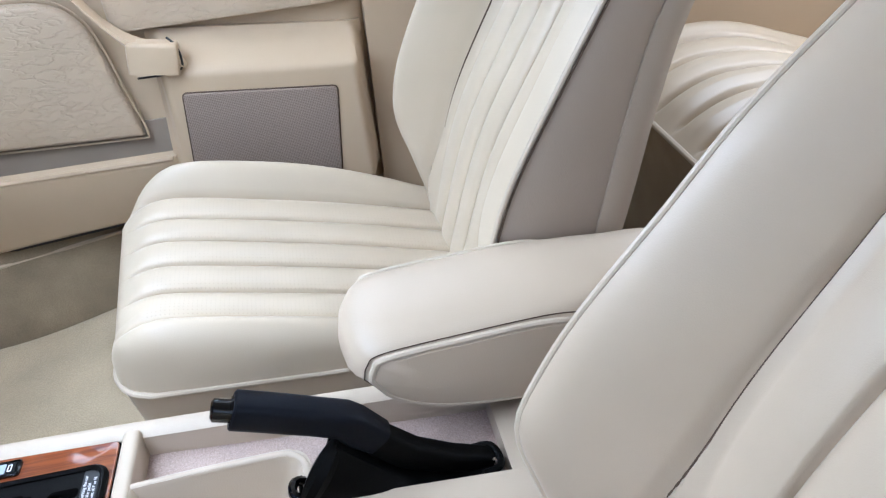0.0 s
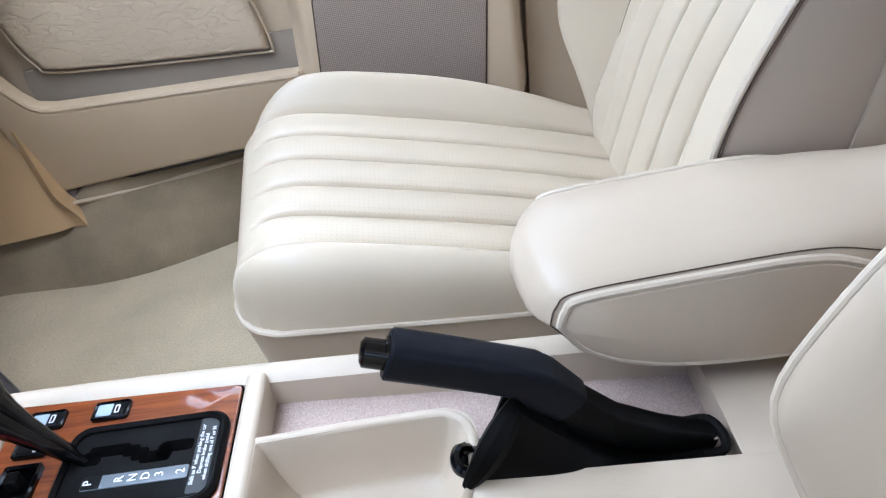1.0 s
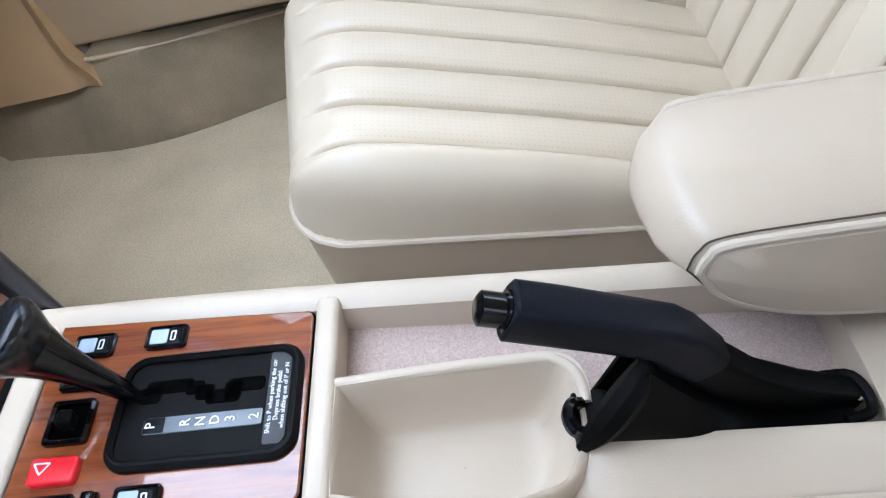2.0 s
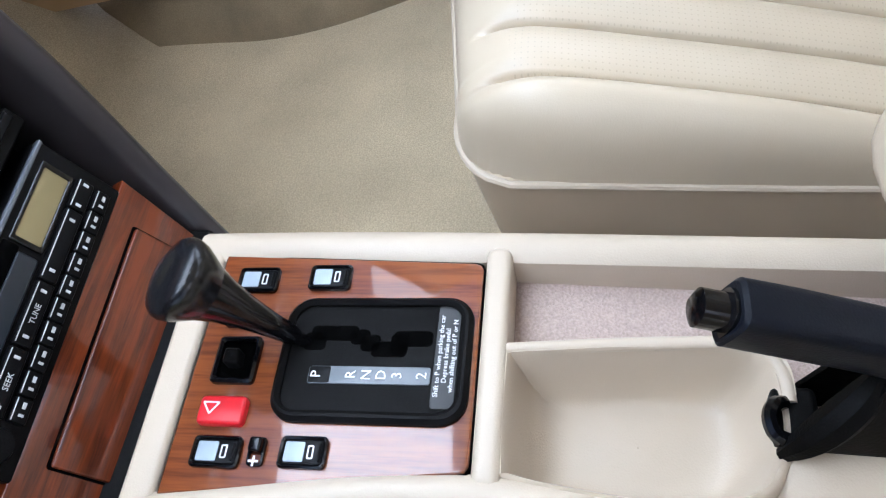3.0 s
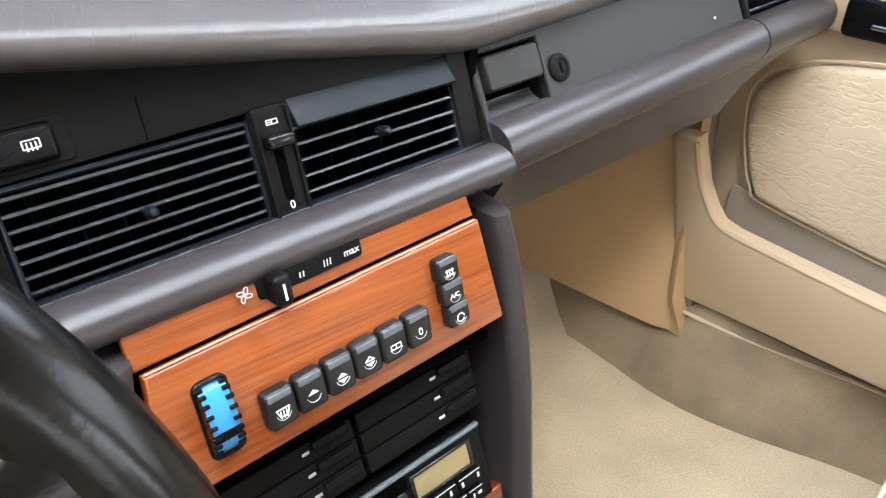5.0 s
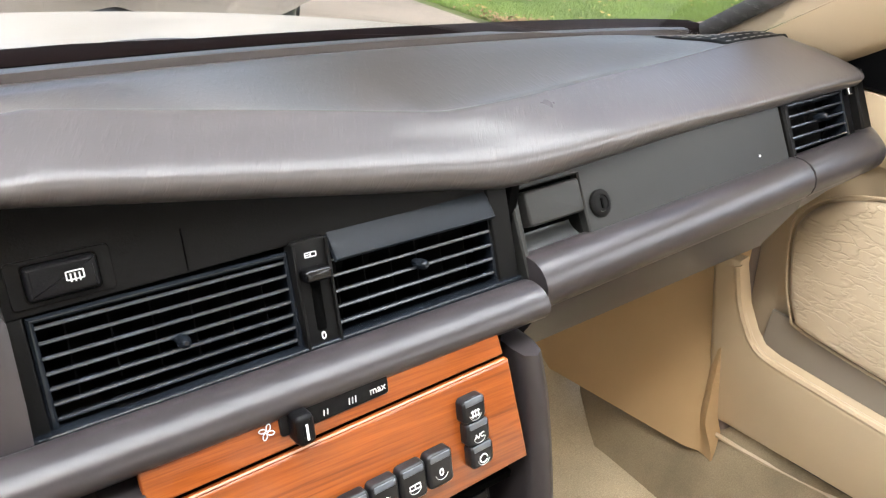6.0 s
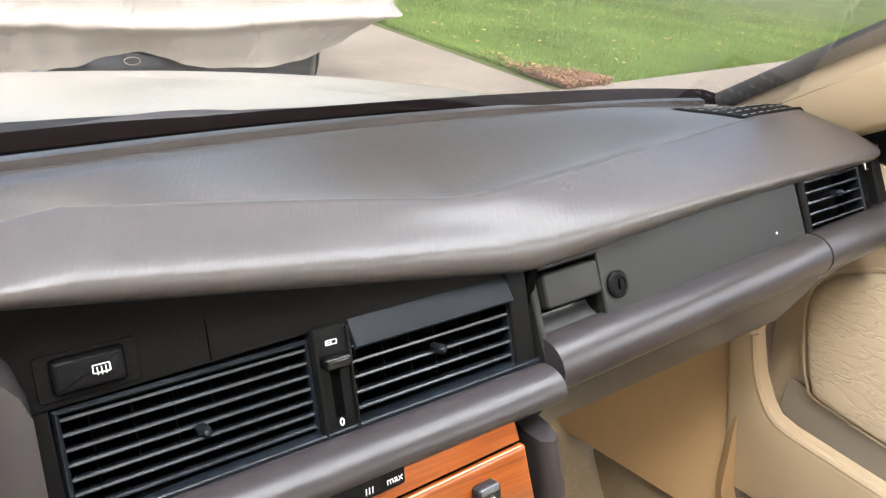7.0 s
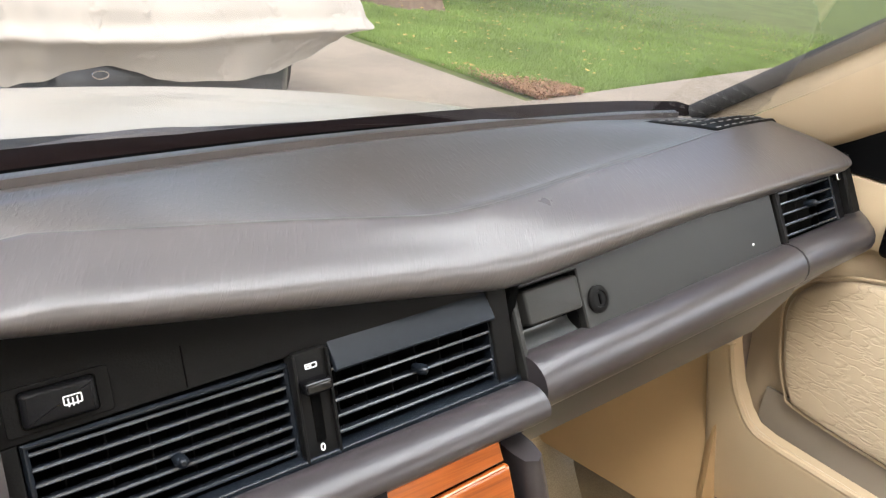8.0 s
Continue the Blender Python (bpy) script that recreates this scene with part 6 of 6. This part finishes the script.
part("small_key", join(plate(rounded(0.0030, 0.036, 0.001, 2, 0.002, -0.019), 0.0014, HANG @ at(0, 0, 0.004), 0.0004), plate(rounded(0.007, 0.007, 0.003, 4, -0.0005, -0.003), 0.0014, HANG @ at(0, 0, 0.0042), 0.0004)), STEEL, keys, "thin bright steel key")
part("fob_loop", plate(rounded(0.006, 0.016, 0.0025, 4, -0.0025, -0.026), 0.003, HANG, 0.0008), BLACK, keys, "black fob loop")
part("fob", plate(rounded(0.0085, 0.036, 0.0015, 3, 0.0, -0.0505), 0.005, HANG @ at(0, 0, -0.001), 0.0012), NAVY, keys, "blue plastic key fob")
part("key_head", plate(rounded(0.014, 0.020, 0.004, 4, -0.006, 0.006), 0.006, HANG @ at(0, 0, -0.008), 0.002), BLACK, keys)
part("key_shaft", tube([(-0.184, 0.262, 0.466), (-0.183, 0.246, 0.468), (-0.180, 0.234, 0.470)], 0.0035, 8), BLACK, keys)

# ---- outside, ahead of the car ----
GROUND = -0.36
hood = thing("car_hood", "cream painted bonnet of the car", "car bonnet", at=(0, 1.3, 0.4))


def hood_fn(u, v):
    s = 2 * u - 1
    d = 0.95 * v
    return Vector((0.70 * s * (1 - 0.05 * v), 0.765 - 0.09 * s * s + d, 0.588 - 0.01 * d - 0.27 * d * d - 0.030 * s ** 4 - 0.055 * s * s * v))


part("panel", sheet(hood_fn, 40, 30, back=(0, 0, -0.01)), PAINT, hood)
part("star_mount", lathe([(0.012, 0), (0.010, 0.006), (0.004, 0.01)], 12, pose(0.02, 1.36, 0.487)), CHROME, hood)
cowl = part("trim_cowl", sheet(lambda u, v: Vector(((2 * u - 1) * 0.68, 0.60 - 0.10 * (2 * u - 1) ** 2 + 0.19 * v, 0.612 - 0.026 * v)), 30, 6, back=(0, 0, -0.006)), BLACK, kind="structure", label="black scuttle grille under the windscreen")
wiper = thing("windscreen_wiper", "dark grey windscreen wiper arm lying on the scuttle", "wiper", at=(0.0, 0.68, 0.60))
part("arm", tube(spline([(0.16, 0.690, 0.598), (0.09, 0.685, 0.606), (0.02, 0.680, 0.610), (-0.05, 0.680, 0.606), (-0.14, 0.685, 0.594)], 24), [0.003 + 0.005 * math.sin(math.pi * (k + 0.5) / 24) for k in range(24)], 8), material("grey_wiper_arm", (0.10, 0.10, 0.105), 0.3), wiper)
part("blade", tube(spline([(0.30, 0.660, 0.606), (0.0, 0.668, 0.610), (-0.30, 0.655, 0.606)], 16), 0.004, 6), BLACK, wiper)

tagged(part("ground", sheet(lambda u, v: Vector((-400 + 800 * u, -400 + 800 * v, GROUND - 0.012)), 3, 3), SOIL, kind="structure", label="dark lawn soil"), category="ground")


def drive_edge(y):
    """Right edge of the driveway: the car's drive joins a footpath that crosses ahead."""
    return 4.05 + 0.02 * (y - 5)


tagged(part("road", sheet(lambda u, v: Vector((-3.0 + (drive_edge(0) + 3.0) * u, -12 + 40 * v, GROUND)), 10, 30), CONCRETE, kind="structure", label="pale concrete driveway"), category="driveway")
tagged(part("pavement", sheet(lambda u, v: Vector((3.85 + 30 * u, 1.6 + 2.45 * v + 0.165 * u * 30, GROUND + 0.003)), 30, 6), CONCRETE, kind="structure", label="pale concrete footpath beside the lawn"), category="pavement")
rng = random.Random(4)


def blades(n, seed):
    """Short grass: single bent blades, denser near the drive."""
    r = random.Random(seed)
    verts, faces = [], []
    for _ in range(n):
        t = r.random() ** 1.6
        x = 4.10 + 12 * t * r.random() + 0.02
        y = 4.12 + (x - 4.05) * 0.165 + 11 * r.random() ** 1.4
        h = r.uniform(0.015, 0.042)
        a = r.uniform(0, 6.283)
        w = r.uniform(0.005, 0.010)
        dx, dy = math.cos(a), math.sin(a)
        lx, ly = r.uniform(-0.02, 0.02), r.uniform(-0.02, 0.02)
        i = len(verts)
        verts += [(x - dx * w, y - dy * w, GROUND - 0.01), (x + dx * w, y + dy * w, GROUND - 0.01), (x + lx, y + ly, GROUND + h)]
        faces.append((i, i + 1, i + 2))
    me = bpy.data.meshes.new("grass")
    me.from_pydata(verts, [], faces)
    me.materials.append(GRASS)
    return new("grass", me)


tagged(blades(190000, 5), "short green lawn grass with fallen leaves", "grass", kind="stuff")
# mulch and leaves at the corner of the lawn
mv, mf = [], []
for _ in range(3600):
    k = rng.random()
    x = 4.06 + (rng.random() ** 1.5) * 0.62
    y = 4.04 + (x - 4.05) * 0.16 + abs(rng.gauss(0, 0.34)) * max(0.15, 1.1 - (x - 4.08) * 1.1)
    s = rng.uniform(0.006, 0.018)
    a = rng.uniform(0, 6.28)
    z = GROUND + 0.01 + rng.uniform(0.0, 0.05)
    i = len(mv)
    mv += [(x + s * math.cos(a + b), y + s * math.sin(a + b) * 0.6, z + rng.uniform(-0.008, 0.012)) for b in (0, 1.6, 3.1, 4.7)]
    mf.append((i, i + 1, i + 2, i + 3))
me = bpy.data.meshes.new("mulch")
me.from_pydata(mv, [], mf)
me.materials.append(LEAFMULCH)
tagged(new("mulch", me), "brown dry leaf litter at the lawn's corner", "mulch", kind="stuff")
lv, lf = [], []
for _ in range(700):
    x = 4.1 + rng.random() * 9
    y = 4.5 + (x - 4.05) * 0.13 + rng.random() * 8
    s = rng.uniform(0.012, 0.03)
    a = rng.uniform(0, 6.28)
    i = len(lv)
    lv += [(x + s * math.cos(a + b), y + s * math.sin(a + b), GROUND + 0.05 + rng.uniform(-0.006, 0.01)) for b in (0, 1.3, 3.1, 4.9)]
    lf.append((i, i + 1, i + 2, i + 3))
me = bpy.data.meshes.new("fallen_leaves")
me.from_pydata(lv, [], lf)
me.materials.append(material("yellow_leaf", (0.45, 0.33, 0.10), 0.8, vary=0.3))
tagged(new("fallen_leaves", me), "scattered yellow fallen leaves on the lawn", "leaves", kind="stuff")

# tree on the lawn
tree = thing("tree", "grey-barked tree standing in the lawn", "tree", at=(6.55, 9.45, GROUND))
secs = []
for k in range(14):
    t = k / 13
    r = 0.33 + 0.30 * (1 - t) ** 6 - 0.10 * t
    secs.append([(6.55 + (r + 0.05 * math.sin(5 * a + 2 * t) * (1 - t) ** 2 + 0.02 * math.sin(11 * a)) * math.cos(a), 9.45 + (r + 0.05 * math.sin(5 * a + 2 * t) * (1 - t) ** 2 + 0.02 * math.sin(11 * a)) * math.sin(a), GROUND - 0.02 + 3.4 * t) for a in [2 * math.pi * i / 40 for i in range(40)]])
part("trunk", loft(secs), BARK, tree)
for k, (a, l) in enumerate(((0.4, 3.2), (2.0, 2.9), (3.4, 3.3), (5.0, 3.0), (1.2, 1.2))):
    part("limb", tube(spline([(6.55, 9.45, 2.7), (6.55 + l * 0.4 * math.cos(a), 9.45 + l * 0.4 * math.sin(a), 4.6), (6.55 + l * math.cos(a), 9.45 + l * math.sin(a), 8.2)], 10), [0.19 - 0.016 * i for i in range(10)], 10), BARK, tree)
r = random.Random(9)
cv, cf = [], []
for _ in range(22000):
    a, q = r.uniform(0, 6.28), r.random() ** 0.5
    z = 3.8 + 9.5 * r.random()
    R = 5.2 * q * max(0.15, 1 - (abs(z - 7.6) / 6.2) ** 2) * (0.8 + 0.3 * math.sin(3 * a + z))
    x, y, s = 6.55 + R * math.cos(a) + r.gauss(0, 0.25), 9.45 + R * math.sin(a) + r.gauss(0, 0.25), r.uniform(0.10, 0.20)
    n = Vector((r.gauss(0, 1), r.gauss(0, 1), r.gauss(0, 1))).normalized()
    u = n.orthogonal().normalized()
    w = n.cross(u)
    i = len(cv)
    c = Vector((x, y, z))
    cv += [tuple(c + u * s), tuple(c + w * s * 0.5), tuple(c - u * s), tuple(c - w * s * 0.5)]
    cf.append((i, i + 1, i + 2, i + 3))
me = bpy.data.meshes.new("crown")
me.from_pydata(cv, [], cf)
me.materials.append(material("tree_leaf", (0.06, 0.12, 0.03), 0.6, vary=0.3))
cr = new("crown", me)
cr.parent = tree
cr.matrix_parent_inverse = Matrix.Translation(tree.location).inverted()

# covered car standing ahead on the drive
cc = thing("covered_car", "parked car under a loose white cloth cover", "car", at=(1.1, 5.4, GROUND))


def hem(x):
    """Height of the cloth's lower edge along the nose."""
    rows = ((0.0, 0.29), (0.36, 0.318), (0.50, 0.342), (0.66, 0.392), (0.80, 0.416), (0.90, 0.392), (1.0, 0.358), (1.12, 0.342), (1.35, 0.336), (1.60, 0.360), (1.78, 0.430), (1.95, 0.525), (2.04, 0.60), (2.3, 0.64))
    for (x0, z0), (x1, z1) in zip(rows, rows[1:]):
        if x <= x1:
            break
    return z0 + (z1 - z0) * smooth(x0, x1, x) * 0.5 + (z1 - z0) * (x - x0) / (x1 - x0) * 0.5


def cover(u, v):
    """The cloth: u along the nose and back along the right flank, v from the hem upwards."""
    run = u * 5.4 - 0.15
    if run < 1.85:
        x, y = run + 0.15, 3.52 - 0.05 * math.sin((run - 0.2) / 1.7 * math.pi)
        nx, ny = 0.0, -1.0
    elif run < 2.15:
        a = (run - 1.85) / 0.30 * math.pi / 2
        x, y = 2.0 + 0.12 * math.sin(a), 3.64 - 0.12 * math.cos(a)
        nx, ny = math.sin(a), -math.cos(a)
    else:
        x, y = 2.12, 3.64 + (run - 2.15)
        nx, ny = 1.0, 0.0
    low = hem(x)
    t = v / 0.6
    if t < 1:
        z = low + (0.92 - low) * t
        fold_z = 0.548 + 0.062 * smooth(0.7, 2.05, x)
        ridge = math.exp(-((z - fold_z) / 0.035) ** 2) * 0.05
        tuck = -0.10 * (1 - smooth(low - 0.02, fold_z, z))
        lean = -0.10 * smooth(0.66, 0.92, z)
    else:
        k = (v - 0.6) / 0.4
        z = 0.92 + 0.10 * k + 0.5 * smooth(0.5, 1.0, k)
        ridge, tuck, lean = 0.0, 0.0, -0.10 - 1.2 * k
    fold = 0.010 * math.sin(run * 11 + 2.5 * math.sin(run * 5)) * (1 - min(t, 1)) ** 1.2 + 0.014 * math.sin(run * 6 + z * 5) + 0.006 * math.sin(run * 13 - z * 9) + 0.022 * math.sin(run * 30 + z * 5) * math.exp(-((run - 0.32) / 0.14) ** 2)
    d = ridge + tuck + lean + fold
    return Vector((x + nx * d - (0.55 * max(v - 0.6, 0) if nx else 0), y + ny * d, GROUND + z))


part("cloth_cover", sheet(cover, 320, 150), COVER, cc, "loose white cloth with folds and a scalloped hem")
secs = []
for y, z0, z1, h in ((3.64, 0.24, 0.46, 0.56), (3.70, 0.18, 0.52, 0.62), (4.2, 0.16, 0.70, 0.70), (4.9, 0.16, 0.80, 0.78), (5.6, 0.16, 1.1, 0.80), (7.6, 0.16, 1.1, 0.80)):
    secs.append([(1.12 + a, y, GROUND + z) for a, z in ((-h, z0), (-h, z1 * 0.8), (-h * 0.85, z1), (h * 0.85, z1), (h, z1 * 0.8), (h, z0))])
part("body", loft(secs), material("dark_car_paint", (0.03, 0.035, 0.04), 0.35, coat=0.6), cc, "dark bumper showing under the cloth")
part("lower_lip", block(0.42, 1.66, 3.600, 3.70, GROUND + 0.18, GROUND + 0.25, 0.02), BLACK, cc)
part("badge_ring", tube([(0.77 + 0.035 * math.cos(a), 3.605, GROUND + 0.37 + 0.018 * math.sin(a)) for a in [2 * math.pi * k / 20 for k in range(20)]], 0.004, 6, closed=True), CHROME, cc)
for wx in (-0.70, 0.70):
    for wy in (4.3, 6.9):
        part("tyre", lathe([(0.20, -0.09), (0.30, -0.10), (0.315, -0.06), (0.315, 0.06), (0.30, 0.10), (0.20, 0.09)], 24, Matrix.Translation((1.12 + wx, wy, GROUND + 0.315)) @ Matrix.Rotation(math.pi / 2, 4, 'Y')), SEAL, cc)
